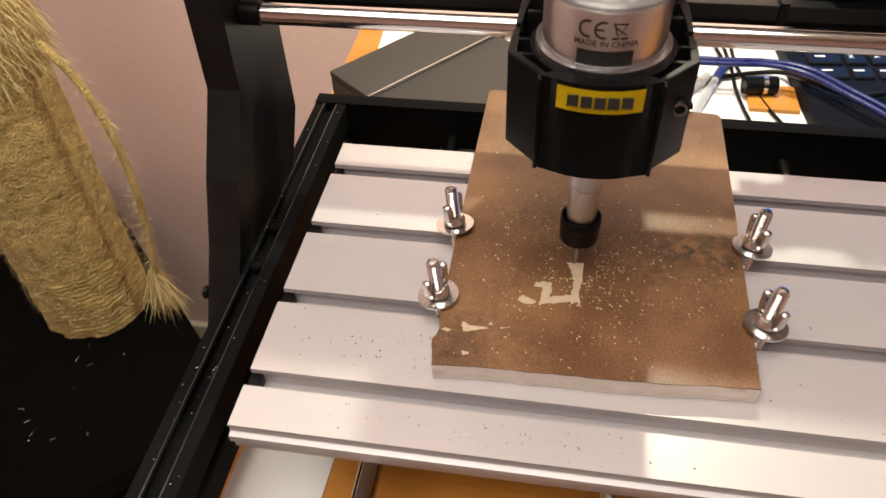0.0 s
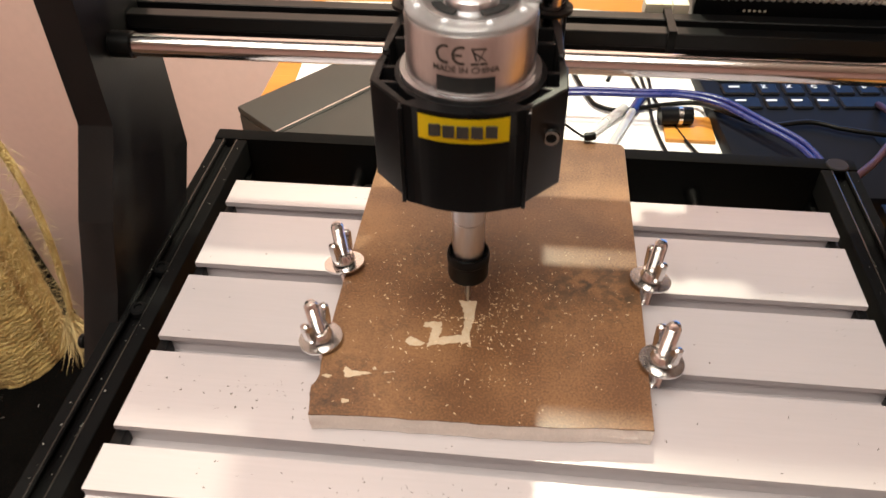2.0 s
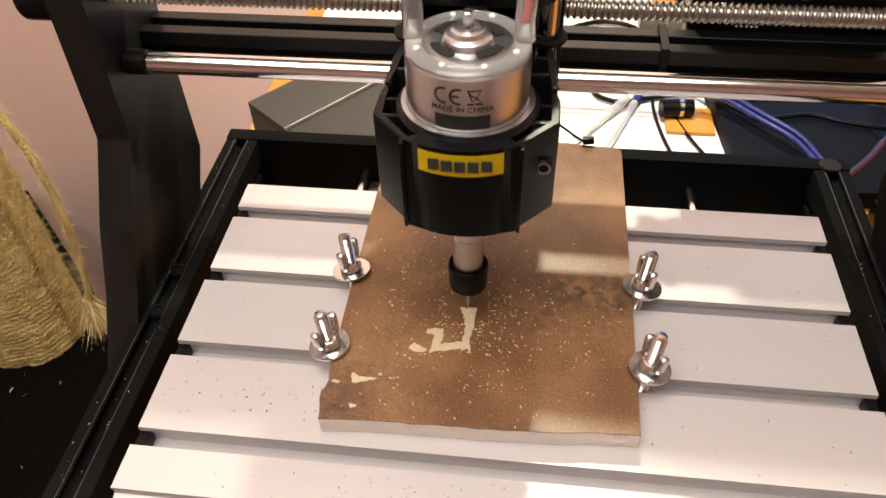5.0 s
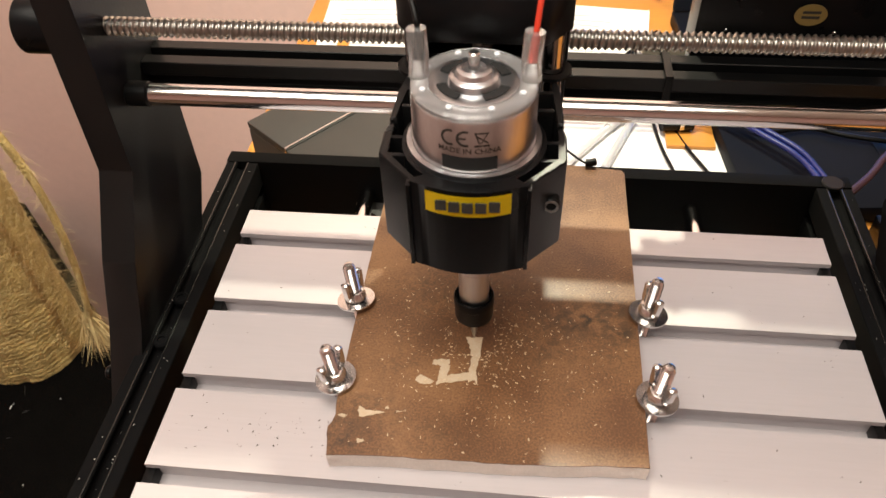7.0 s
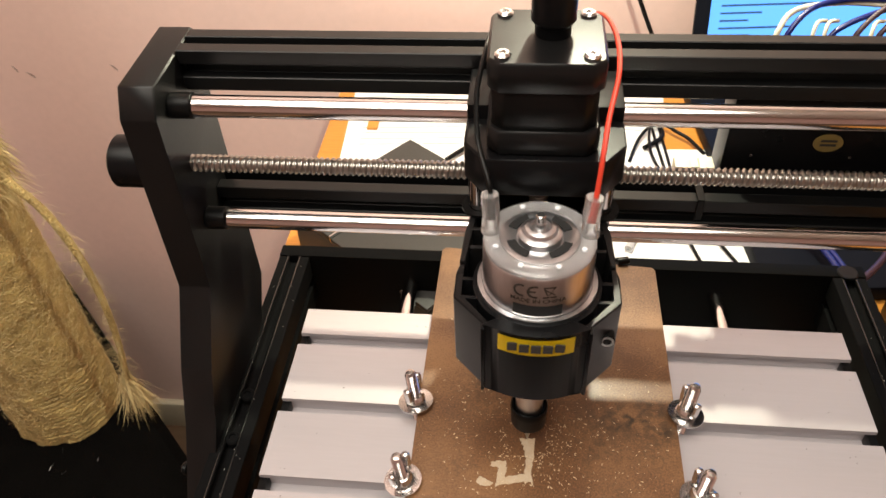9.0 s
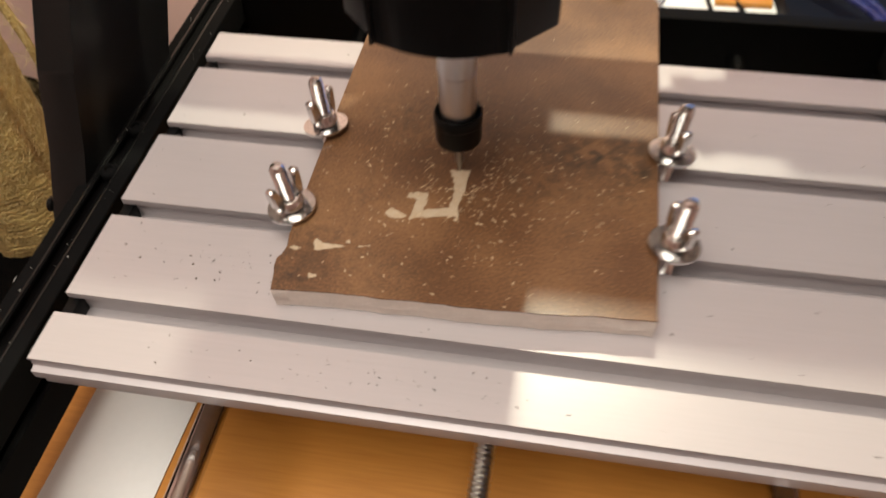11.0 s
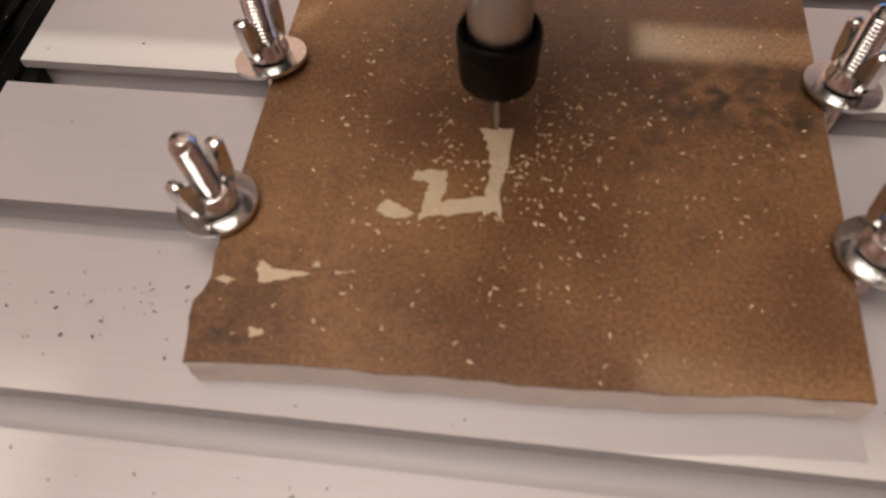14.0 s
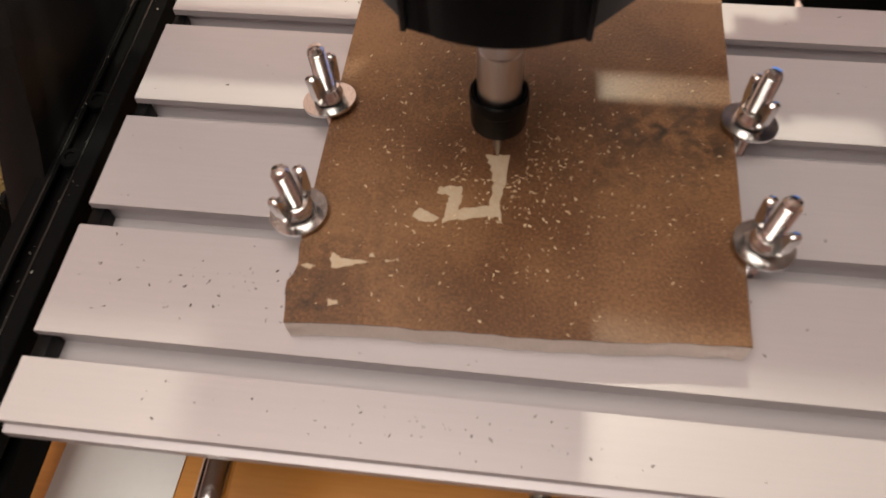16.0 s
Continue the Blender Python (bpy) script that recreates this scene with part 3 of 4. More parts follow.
# Vents are dark plates on the bell, painted as shaded openings.
for k, (a0, a1) in enumerate(((0.45, 1.0), (2.1, 2.65), (3.55, 4.2), (5.2, 5.85))):
    arc = [(CX + r * math.cos(a), CY + r * math.sin(a)) for r, seq in ((0.0092, np.linspace(a0 - 0.12, a1 + 0.12, 9)), (0.0124, np.linspace(a1 + 0.12, a0 - 0.12, 9))) for a in seq]
    part("vent", prism(arc, 0.2262, 0.2274, "z"), DARK, motor)
for k in range(8):
    a = 2 * math.pi * (k + 0.5) / 8
    part("rivet", cyl(0.0011, 0.2266, 0.2277, (CX + 0.0172 * math.cos(a), CY + 0.0172 * math.sin(a), 0), "z", 12, 0.0003), KEYPRINT, motor)
slot = bmesh.new()
cols = [(-0.0092 + 0.0184 * k / 10) for k in range(11)]
for a in cols:
    slot.verts.new((a, -0.0026, 0))
    slot.verts.new((a, 0.0026, 0))
slot.verts.ensure_lookup_table()
for k in range(10):
    slot.faces.new((slot.verts[2 * k], slot.verts[2 * k + 2], slot.verts[2 * k + 3], slot.verts[2 * k + 1]))
# Flat dark band in place of a recess, its shade put in by colour.
part("cooling_slot", wrap(slot, (CX, CY), 0.02105, 0.2092), DARK, motor)
lip = bmesh.new()
for a in cols:
    lip.verts.new((a, -0.0033, 0))
    lip.verts.new((a, -0.0026, 0))
lip.verts.ensure_lookup_table()
for k in range(10):
    lip.faces.new((lip.verts[2 * k], lip.verts[2 * k + 2], lip.verts[2 * k + 3], lip.verts[2 * k + 1]))
part("slot_edge", wrap(lip, (CX, CY), 0.02112, 0.2092), ZINC, motor)
part("print", wrap(letters("MADE IN CHINA", 0.0028), (CX, CY), 0.02102, 0.2142), INK, motor, "dark printed words")


def flat_strip(pairs):
    """A flat band between pairs of points, drawn in its own xy plane."""
    bm = bmesh.new()
    rows = [(bm.verts.new((*p, 0)), bm.verts.new((*q, 0))) for p, q in pairs]
    for a, b in zip(rows, rows[1:]):
        bm.faces.new((a[0], a[1], b[1], b[0]))
    return bm


for k, mx in enumerate((-0.0062, -0.0012)):
    arc = [((mx + 0.0022 * math.cos(a), 0.0022 * math.sin(a)), (mx + 0.0031 * math.cos(a), 0.0031 * math.sin(a))) for a in np.linspace(radians(70), radians(290), 15)]
    part("print", wrap(flat_strip(arc), (CX, CY), 0.02103, 0.2190), INK, motor, "dark printed conformity letter")
part("print", wrap(flat_strip([((-0.0036, -0.0004), (-0.0036, 0.0004)), ((-0.0010, -0.0004), (-0.0010, 0.0004))]), (CX, CY), 0.02103, 0.2190), INK, motor)
bin_mark = [[((0.0016, 0.0024), (0.0021, 0.0027)), ((0.0030, -0.0018), (0.0035, -0.0016))], [((0.0058, 0.0024), (0.0063, 0.0027)), ((0.0036, -0.0018), (0.0041, -0.0016))],
            [((0.0016, 0.0018), (0.0016, 0.0024)), ((0.0062, 0.0018), (0.0062, 0.0024))], [((0.0016, -0.0031), (0.0016, -0.0023)), ((0.0066, -0.0031), (0.0066, -0.0023))],
            [((0.0058, -0.0018), (0.0063, -0.0016)), ((0.0018, 0.0012), (0.0022, 0.0016))]]
for pairs in bin_mark:
    part("print_bar", wrap(flat_strip(pairs), (CX, CY), 0.02104, 0.2190), INK, motor)
part("chuck_shaft", lathe([(0.0055, 0.1200), (0.0063, 0.1202), (0.0063, 0.1402), (0.0060, 0.1405), (0.0060, 0.1412), (0.0066, 0.1416), (0.0066, 0.1700)], (CX, CY, 0), "z", 40), MOTOR_STEEL, machine, "bright steel collet shaft")
nut = part("collet_nut", lathe([(0.0045, 0.1098), (0.0064, 0.1098), (0.0080, 0.1114), (0.0082, 0.1128), (0.0082, 0.1196), (0.0085, 0.1200), (0.0085, 0.1228), (0.0081, 0.1236), (0.0072, 0.1236), (0.0066, 0.1222), (0.0064, 0.1210)], (CX, CY, 0), "z", 40), BLACK_RUBBER, machine, "black collet nut")
part("cutting_bit", lathe([(0.0002, TOP - 0.0006), (0.0008, TOP + 0.003), (0.0015, TOP + 0.006), (0.0015, 0.1100)], (CX, CY, 0), "z", 14), SCREW_STEEL, nut)
part("limit_switch", box(0.0108, 0.0128, 0.0590, 0.0640, 0.1520, 0.1640, 0.0004), BLACK_PLASTIC, machine)
# wires of the spindle motor
for sx, mat, word in ((-1, BLACK_RUBBER, "black"), (1, RED, "red")):
    bx = CX + sx * 0.0180
    part("terminal_sleeve", tube([(bx + sx * 0.0004, CY + 0.002, 0.2262), (bx, CY + 0.003, 0.2330), (bx + sx * 0.0006, CY + 0.004, 0.2425)], 0.0033, None, 14), CLEAR, motor, "clear terminal sleeve")
    part("terminal", box(bx - 0.0016, bx + 0.0016, CY + 0.0012, CY + 0.0022, 0.2262, 0.2330), ZINC, motor)
part("motor_wire", tube([(CX + 0.0180, CY + 0.003, 0.2310), (CX + 0.0190, CY + 0.004, 0.2430), (CX + 0.0205, CY + 0.011, 0.2560), (0.0010, 0.0260, 0.2640), (0.0045, 0.0420, 0.2725), (0.0045, 0.0580, 0.2770), (0.0010, 0.0720, 0.2790), (-0.0040, 0.0820, 0.2740), (-0.0060, 0.0860, 0.2600)], 0.00095, None, 10), RED, machine, "red motor wire")
part("motor_wire", tube([(CX - 0.0180, CY + 0.003, 0.2310), (CX - 0.0186, CY + 0.006, 0.2440), (-0.0448, 0.0240, 0.2550), (-0.0462, 0.0420, 0.2640), (-0.0440, 0.0620, 0.2700), (-0.0420, 0.0780, 0.2700), (-0.0400, 0.0860, 0.2550)], 0.0010, None, 10), BLACK_RUBBER, machine, "black motor wire")

# controller behind the gantry
ctrl = thing("controller_box", (0.13, 0.12, 0.15), "flat black controller box fixed behind the gantry beam", "controller")
part("cover", box(0.0690, 0.1600, 0.1120, 0.1300, 0.1500, 0.2300, 0.0008), BLACK_PLASTIC, ctrl)
part("sticker", lathe([(0.0068, 0.1112), (0.0068, 0.1119)], (0, 0, 0), "y", 32), GOLD, ctrl, "oval gold sticker").matrix_basis = Matrix.Translation((0.1159, 0.0, 0.1959)) @ Matrix.Diagonal((1, 1, 0.72, 1))
for bz in (0.1945, 0.1968):
    part("print_bar", box(0.1122, 0.1196, 0.1108, 0.1111, bz, bz + 0.0011), INK, ctrl)
for k in range(5):
    part("print_bar", box(0.0900 + 0.0022 * k, 0.0910 + 0.0022 * k, 0.1114, 0.1119, 0.1770, 0.1778), CREAM, ctrl)
for sx in (0.082, 0.128, 0.150):
    part("screw_head", cyl(0.0008, 0.1108, 0.1122, (sx, 0, 0.188), "y", 12, 0.0002), ZINC, ctrl)
clip_bend = bmesh.new()
for seg in ((0.0555, 0.0590, 0.0868, 0.0876, 0.1660, 0.1786), (0.0555, 0.0590, 0.0868, 0.1090, 0.1779, 0.1787), (0.0555, 0.0590, 0.1085, 0.1093, 0.1600, 0.1787)):
    box(*seg, 0.0002, clip_bend, 1)
solo("metal_clip", clip_bend, BLACK_RUBBER, "bent dark metal clip hooked over the lower beam", "clip")
conn = thing("plug_connector", (0.06, 0.117, 0.170), "cream plastic plug connectors with wires behind the beam", "connector")
part("housing", box(0.0480, 0.0560, 0.1120, 0.1220, 0.1715, 0.1790, 0.0008), CREAM, conn)
part("housing", box(0.0600, 0.0672, 0.1120, 0.1220, 0.1715, 0.1790, 0.0008), CREAM, conn)
part("bridge", box(0.0560, 0.0600, 0.1140, 0.1205, 0.1725, 0.1780, 0.0004), CREAM, conn)

# ---- the workpiece and its clamps ----
board = thing("hardboard_workpiece", (-0.012, 0.035, BED_Z), "brown hardboard offcut with a pale rough-cut edge, clamped to the bed", "board")
edge = [(-0.0748, -0.0583)]
rnd = random.Random(5)
for k in range(1, 24):
    f = k / 24
    edge.append((-0.0748 + 0.1253 * f, -0.0583 + 0.0051 * f + 0.0005 * math.sin(7.2 * f + 0.4) + rnd.uniform(-0.0003, 0.0003)))
edge += [(0.0505, -0.0532), (0.0508, -0.02), (0.0512, 0.05), (0.0516, 0.1235), (0.0500, 0.1262), (-0.010, 0.1315), (-0.0725, 0.1372), (-0.0748, 0.1350),
         (-0.0756, 0.06), (-0.0758, 0.0), (-0.0756, -0.034), (-0.0745, -0.0395), (-0.0752, -0.0430), (-0.0768, -0.0450), (-0.0765, -0.0490), (-0.0756, -0.0510)]
centre = Vector((-0.012, 0.035))
lower = [tuple(centre + (Vector(p) - centre) * 0.9965) for p in edge]
part("core_layer", prism(lower, BED_Z + 0.0003, BED_Z + 0.0030, "z"), CORE, board, "pale fibre layer, cracked off along the rough-cut edge")
part("core_layer", prism(edge, BED_Z + 0.0033, TOP - 0.0005, "z", 0.0002), CORE, board, "pale fibre core with a rough-cut front edge")
part("face", prism(edge, TOP - 0.0005, TOP, "z", 0.0002), HARDBOARD, board, "scorched brown hardboard face")


def flake(points, z, wobble, seed):
    r = random.Random(seed)
    out = []
    for i, p in enumerate(points):
        q = points[(i + 1) % len(points)]
        for s in range(5):
            f = s / 5
            out.append((p[0] + (q[0] - p[0]) * f + r.uniform(-wobble, wobble), p[1] + (q[1] - p[1]) * f + r.uniform(-wobble, wobble)))
    return prism(out, z - 0.0003, z + 0.00018, "z")


for seed, pts in enumerate((
        [(-0.0246, 0.0044), (-0.0178, 0.0050), (-0.0178, -0.0050), (-0.0192, -0.0128), (-0.0180, -0.0206), (-0.0193, -0.0188), (-0.0250, -0.0188), (-0.0352, -0.0218), (-0.0350, -0.0160), (-0.0340, -0.0120), (-0.0382, -0.0114), (-0.0376, -0.0088), (-0.0310, -0.0080), (-0.0302, -0.0130), (-0.0312, -0.0166), (-0.0222, -0.0142), (-0.0216, -0.0060), (-0.0230, 0.0000)],
        [(-0.0442, -0.0200), (-0.0430, -0.0170), (-0.0410, -0.0180), (-0.0362, -0.0200), (-0.0378, -0.0216), (-0.0420, -0.0218)],
        [(-0.0650, -0.0400), (-0.0661, -0.0352), (-0.0648, -0.0350), (-0.0620, -0.0368), (-0.0550, -0.0370), (-0.0590, -0.0386)],
        [(-0.0740, -0.0402), (-0.0720, -0.0392), (-0.0698, -0.0396), (-0.0710, -0.0410)],
        [(-0.0548, -0.0344), (-0.0537, -0.0338), (-0.0534, -0.0350), (-0.0544, -0.0354)],
        [(-0.0500, -0.0362), (-0.0462, -0.0352), (-0.0460, -0.0357), (-0.0498, -0.0368)],
        [(-0.0640, -0.0500), (-0.0612, -0.0500), (-0.0610, -0.0514), (-0.0634, -0.0518)])):
    part("peeled_patch", flake(pts, TOP, 0.00032 if seed else 0.00050, seed + 3), PEELED, board, "pale patch where the face is cut away")

bolt = thing("wing_bolt", (0, 0, 0), "bright zinc-plated wing bolt with washer in a bed slot", "bolt", "clamping bolts")
part("stud", join(thread(0.0029, 0.0004, 0.001, -0.016, 0.0195, (0, 0, 0), "z", 16, 4), lathe([(0.0025, 0.0193), (0.0027, 0.0200), (0.0020, 0.0212), (0.0008, 0.0216)], (0, 0, 0), "z", 16)), ZINC, bolt)
part("washer", ring(0.0031, 0.0088, 0.0005, 0.0014, (0, 0, 0), "z", 36), ZINC, bolt)
wn = part("wing_nut", lathe([(0.0046, 0.0019), (0.0052, 0.0024), (0.0050, 0.0040), (0.0046, 0.0048), (0.0042, 0.0060), (0.0031, 0.0064)], (0, 0, 0), "z", 24), ZINC, bolt)
WING = [(0.0028, 0.0028), (0.0062, 0.0032), (0.0074, 0.0070), (0.0079, 0.0132), (0.0074, 0.0146), (0.0054, 0.0148), (0.0044, 0.0136), (0.0042, 0.0090), (0.0033, 0.0066)]
for s in (-1, 1):
    part("wing", prism([(s * px, pz) for px, pz in WING], -0.0018, 0.0018, "y", 0.0008), ZINC, wn)
spots = [(-0.0772, 0.0215, -6, 9, 76), (-0.0778, -0.0225, -5, 0, 68), (0.0556, 0.0232, 5, 6, 104), (0.0557, -0.0218, 5, 3, 112)]
for k, (bx, by, lean, back, spin) in enumerate(spots):
    m = Matrix.Translation((bx, by, TOP + 0.0004)) @ pose(0, 0, 0, -back, lean, 0) @ pose(0, 0, 0, 0, 0, spin)
    if k == 0:
        first = m
    else:
        copy_thing(bolt, m)
bolt.matrix_basis = first

hook = thing("wire_hook", (0.030, 0.131, TOP), "short bent dark wire with a rubber end on the board", "wire")
part("wire", tube([(0.014, 0.1385, 0.1020), (0.020, 0.1350, 0.1000), (0.027, 0.1305, 0.0975), (0.031, 0.1285, 0.0965)], 0.0007, None, 8), BLACK_RUBBER, hook)
part("rubber_end", tube([(0.0305, 0.1284, 0.0968), (0.0330, 0.1284, 0.0970), (0.0362, 0.1292, 0.0972)], 0.0022, None, 14), BLACK_RUBBER, hook)

# chips and dust
rnd = random.Random(11)
chips = bmesh.new()


def curl(bm, x, y, z, size, rng):
    a, w = rng.uniform(0, 6.28), size * rng.uniform(0.22, 0.4)
    c, s = math.cos(a), math.sin(a)
    row = []
    bend = rng.uniform(-0.5, 0.5)
    for i in range(4):
        f = i / 3 - 0.5
        u, v = f * size, bend * f * f * size
        h = z + 0.0001 + rng.uniform(0.0, 0.25) * size * (1 if i % 2 else 0.3)
        px, py = x + c * u - s * v, y + s * u + c * v
        row.append((bm.verts.new((px - s * w / 2, py + c * w / 2, h)), bm.verts.new((px + s * w / 2, py - c * w / 2, h + 0.0002))))
    for p, q in zip(row, row[1:]):
        bm.faces.new((p[0], p[1], q[1], q[0]))


for k in range(1150):
    a, d = rnd.uniform(0, 6.28), abs(rnd.gauss(0, 0.040))
    x, y = CX + 0.004 + d * math.cos(a) * 1.15, CY - 0.004 + d * math.sin(a)
    if -0.073 < x < 0.049 and -0.055 < y < 0.10 and (x - CX) ** 2 + (y - CY) ** 2 > 0.00008:
        curl(chips, x, y, TOP, rnd.choice((0.0004, 0.0005, 0.0006, 0.0008, 0.0011)), rnd)
solo("wood_chips", chips, CHIP, "pale curled wood chips scattered over the board", "chips", kind="stuff")
dust = bmesh.new()
for k in range(330):
    x, y = rnd.uniform(-0.148, 0.148), rnd.uniform(-0.089, 0.088)
    if k < 130:
        x, y = rnd.gauss(-0.10 if k % 2 else -0.02, 0.025), rnd.gauss(-0.045 if k % 2 else -0.080, 0.008)
    if abs(x) > 0.149 or abs(y) > 0.089 or (-0.078 < x < 0.053 and y > -0.06) or min(abs(y - c) for c in (-0.0675, -0.0225, 0.0225, 0.0675)) < 0.0055:
        continue
    curl(dust, x, y, BED_Z, rnd.choice((0.0004, 0.0005, 0.0007, 0.0010)), rnd)
solo("dust_specks", dust, SPECK, "dark specks of sawdust lying on the bed", "dust", kind="stuff")
rails = bmesh.new()
for k in range(160):
    x = rnd.choice((-0.1765, 0.1765)) + rnd.uniform(-0.0085, 0.0085)
    z = 0.0671 if abs(abs(x) - 0.1765) > 0.0034 else 0.0614
    curl(rails, x, rnd.uniform(-0.14, 0.15), z, rnd.choice((0.0003, 0.0005, 0.0008)), rnd)
solo("rail_dust", rails, PALE_DUST, "pale dust flecks caught in the rail slots", "dust", kind="stuff")

# ---- desk things ----
case = thing("black_case", (-0.13, 0.26, 0.0), "dark grey plastic case with a ridged lid lying on the desk", "case")
ang = math.atan2(0.328 - 0.2313, -0.1227 + 0.203)
turn = Matrix.Translation((-0.203, 0.2313, 0)) @ Matrix.Rotation(ang, 4, "Z")


def placed(bm, m):
    bm.transform(m)
    return bm


part("body", placed(box(0, 0.125, -0.150, 0.0, 0.0, 0.034, 0.002), turn), GREY_BOX, case)
part("lid", placed(box(0, 0.125, -0.046, 0.0, 0.0342, 0.0400, 0.0015), turn), GREY_BOX, case)
part("lid", placed(box(0, 0.125, -0.150, -0.0475, 0.0342, 0.0385, 0.0015), turn), GREY_BOX, case)
part("ridge", placed(box(0, 0.125, -0.0474, -0.0461, 0.0342, 0.0406, 0.0004), turn), ZINC, case)


def sheet(name_label, x0, x1, y0, y1, turn_deg, z, lines=0, seed=1):
    ob = thing("paper_sheet", ((x0 + x1) / 2, (y0 + y1) / 2, z), name_label, "paper", "papers on the desk")
    c = Vector(((x0 + x1) / 2, (y0 + y1) / 2, 0))
    m = Matrix.Translation(c) @ Matrix.Rotation(radians(turn_deg), 4, "Z") @ Matrix.Translation(-c)
    part("page", placed(box(x0, x1, y0, y1, z, z + 0.0005), m), PAPER, ob)
    r = random.Random(seed)
    for k in range(lines):
        w = r.uniform(0.4, 0.8) * (x1 - x0)
        y = y1 - 0.02 - 0.009 * k
        if y > y0 + 0.01:
            part("print_line", placed(box(x0 + 0.015, x0 + 0.015 + w, y, y + 0.0009, z + 0.0006, z + 0.0008), m), GREYINK, ob)
    return ob


sheet("white printed sheet of paper lying on the desk", -0.195, 0.010, 0.265, 0.495, 3, 0.0004, 12, 2)
sheet("white printed sheet of paper with handwriting on the desk", -0.030, 0.100, 0.300, 0.490, -6, 0.0012, 10, 3)
sheet("white sheet of paper beneath the pens", 0.000, 0.146, 0.215, 0.372, 2, 0.0020, 0, 4)
sheet("white sheet of paper under the machine", -0.125, -0.010, 0.130, 0.250, -4, 0.0004, 0, 5)
sheet("white sheet of paper under the machine", 0.030, 0.150, 0.060, 0.178, 5, 0.0004, 0, 6)
sheet("pale grey sheet of paper under the machine bed", -0.178, -0.131, -0.20, -0.040, -2, 0.0004, 0, 7)
solo("wood_offcut", box(0.104, 0.140, 0.268, 0.300, 0.0026, 0.0060, 0.0006), DESKWOOD, "small orange wooden offcut on the paper", "offcut")
solo("wood_offcut", box(-0.176, -0.166, 0.395, 0.425, 0.0010, 0.0040, 0.0006), DESKWOOD, "small orange wooden strip on the paper", "offcut")

for k, (a, b) in enumerate((((0.0555, 0.2360, 0.0065), (0.0935, 0.3310, 0.0065)), ((0.0260, 0.2362, 0.0065), (0.0765, 0.3070, 0.0065)))):
    pen = thing("ballpoint_pen", a, "clear plastic ballpoint pen with a blue cap" if k == 0 else "clear plastic pen barrel lying on the paper", "pen", "pens on the paper")
    d = Vector(b) - Vector(a)
    part("barrel", tube([a, tuple(Vector(a) + 0.5 * d), tuple(Vector(a) + 0.72 * d)], 0.0031, None, 10, 2), FROST, pen)
    part("refill", tube([a, tuple(Vector(a) + 0.4 * d), tuple(Vector(a) + 0.74 * d)], 0.0011, None, 8, 2), BLUE if k == 0 else FROST, pen)
    part("cap", tube([tuple(Vector(a) + 0.70 * d), tuple(Vector(a) + 0.85 * d), b], 0.0038, None, 12, 2), BLUE if k == 0 else FROST, pen)
stick = thing("usb_stick", (0.112, 0.289, 0.006), "small black memory stick with a silver band", "memory stick")
part("body", tube([(0.100, 0.287, 0.0130), (0.107, 0.288, 0.0130), (0.113, 0.2885, 0.0130)], 0.0068, None, 20, 3), BLACK_PLASTIC, stick)
part("band", tube([(0.1131, 0.2885, 0.0130), (0.1150, 0.2887, 0.0130), (0.1165, 0.2888, 0.0130)], 0.0070, None, 20, 2), ZINC, stick)
part("cap", tube([(0.1166, 0.2888, 0.0130), (0.120, 0.2890, 0.0130), (0.124, 0.2893, 0.0130)], 0.0066, None, 20, 3), BLACK_PLASTIC, stick)


def cable(label, points, r, mat):
    return solo("cable", tube(points, r, None, 12, 10), mat, label, "cable")


cable("thick blue cable running across the desk and laptop", [(-0.02, 0.288, 0.024), (0.04, 0.288, 0.029), (0.085, 0.2875, 0.030), (0.1143, 0.2886, 0.030), (0.1377, 0.2803, 0.030), (0.1615, 0.2554, 0.030), (0.1804, 0.2338, 0.030), (0.1892, 0.2139, 0.030), (0.196, 0.185, 0.030)], 0.0021, BLUE)
cable("thick blue cable running across the desk and laptop", [(-0.02, 0.294, 0.024), (0.04, 0.294, 0.029), (0.085, 0.2930, 0.030), (0.1155, 0.2930, 0.0305), (0.1410, 0.2845, 0.031), (0.1650, 0.2590, 0.031), (0.1845, 0.2368, 0.031), (0.1935, 0.2160, 0.030), (0.201, 0.185, 0.030)], 0.0020, BLUE)
cable("thin black cable looping over the paper and laptop", [(0.030, 0.395, 0.006), (0.042, 0.345, 0.006), (0.0495, 0.3201, 0.006), (0.0559, 0.3094, 0.006), (0.071, 0.3037, 0.006), (0.091, 0.3096, 0.006), (0.1134, 0.3165, 0.006), (0.1327, 0.3143, 0.009), (0.1471, 0.2850, 0.020), (0.1711, 0.2709, 0.0195), (0.2044, 0.2776, 0.0195), (0.2266, 0.2706, 0.0195), (0.2563, 0.2651, 0.0195), (0.300, 0.262, 0.0195)], 0.0019, BLACK_RUBBER)
cable("thin dark cable looping on the white paper", [(0.096, 0.420, 0.004), (0.099, 0.360, 0.005), (0.1011, 0.325, 0.005), (0.1111, 0.2906, 0.005), (0.1191, 0.2658, 0.005), (0.1285, 0.2427, 0.005), (0.136, 0.225, 0.005)], 0.0013, BLACK_RUBBER)
cable("thin dark cable looping on the white paper", [(0.090, 0.410, 0.004), (0.094, 0.350, 0.005), (0.0966, 0.3245, 0.005), (0.0968, 0.293, 0.005), (0.1004, 0.264, 0.005), (0.1047, 0.2437, 0.005), (0.109, 0.225, 0.005)], 0.0013, BLACK_RUBBER)
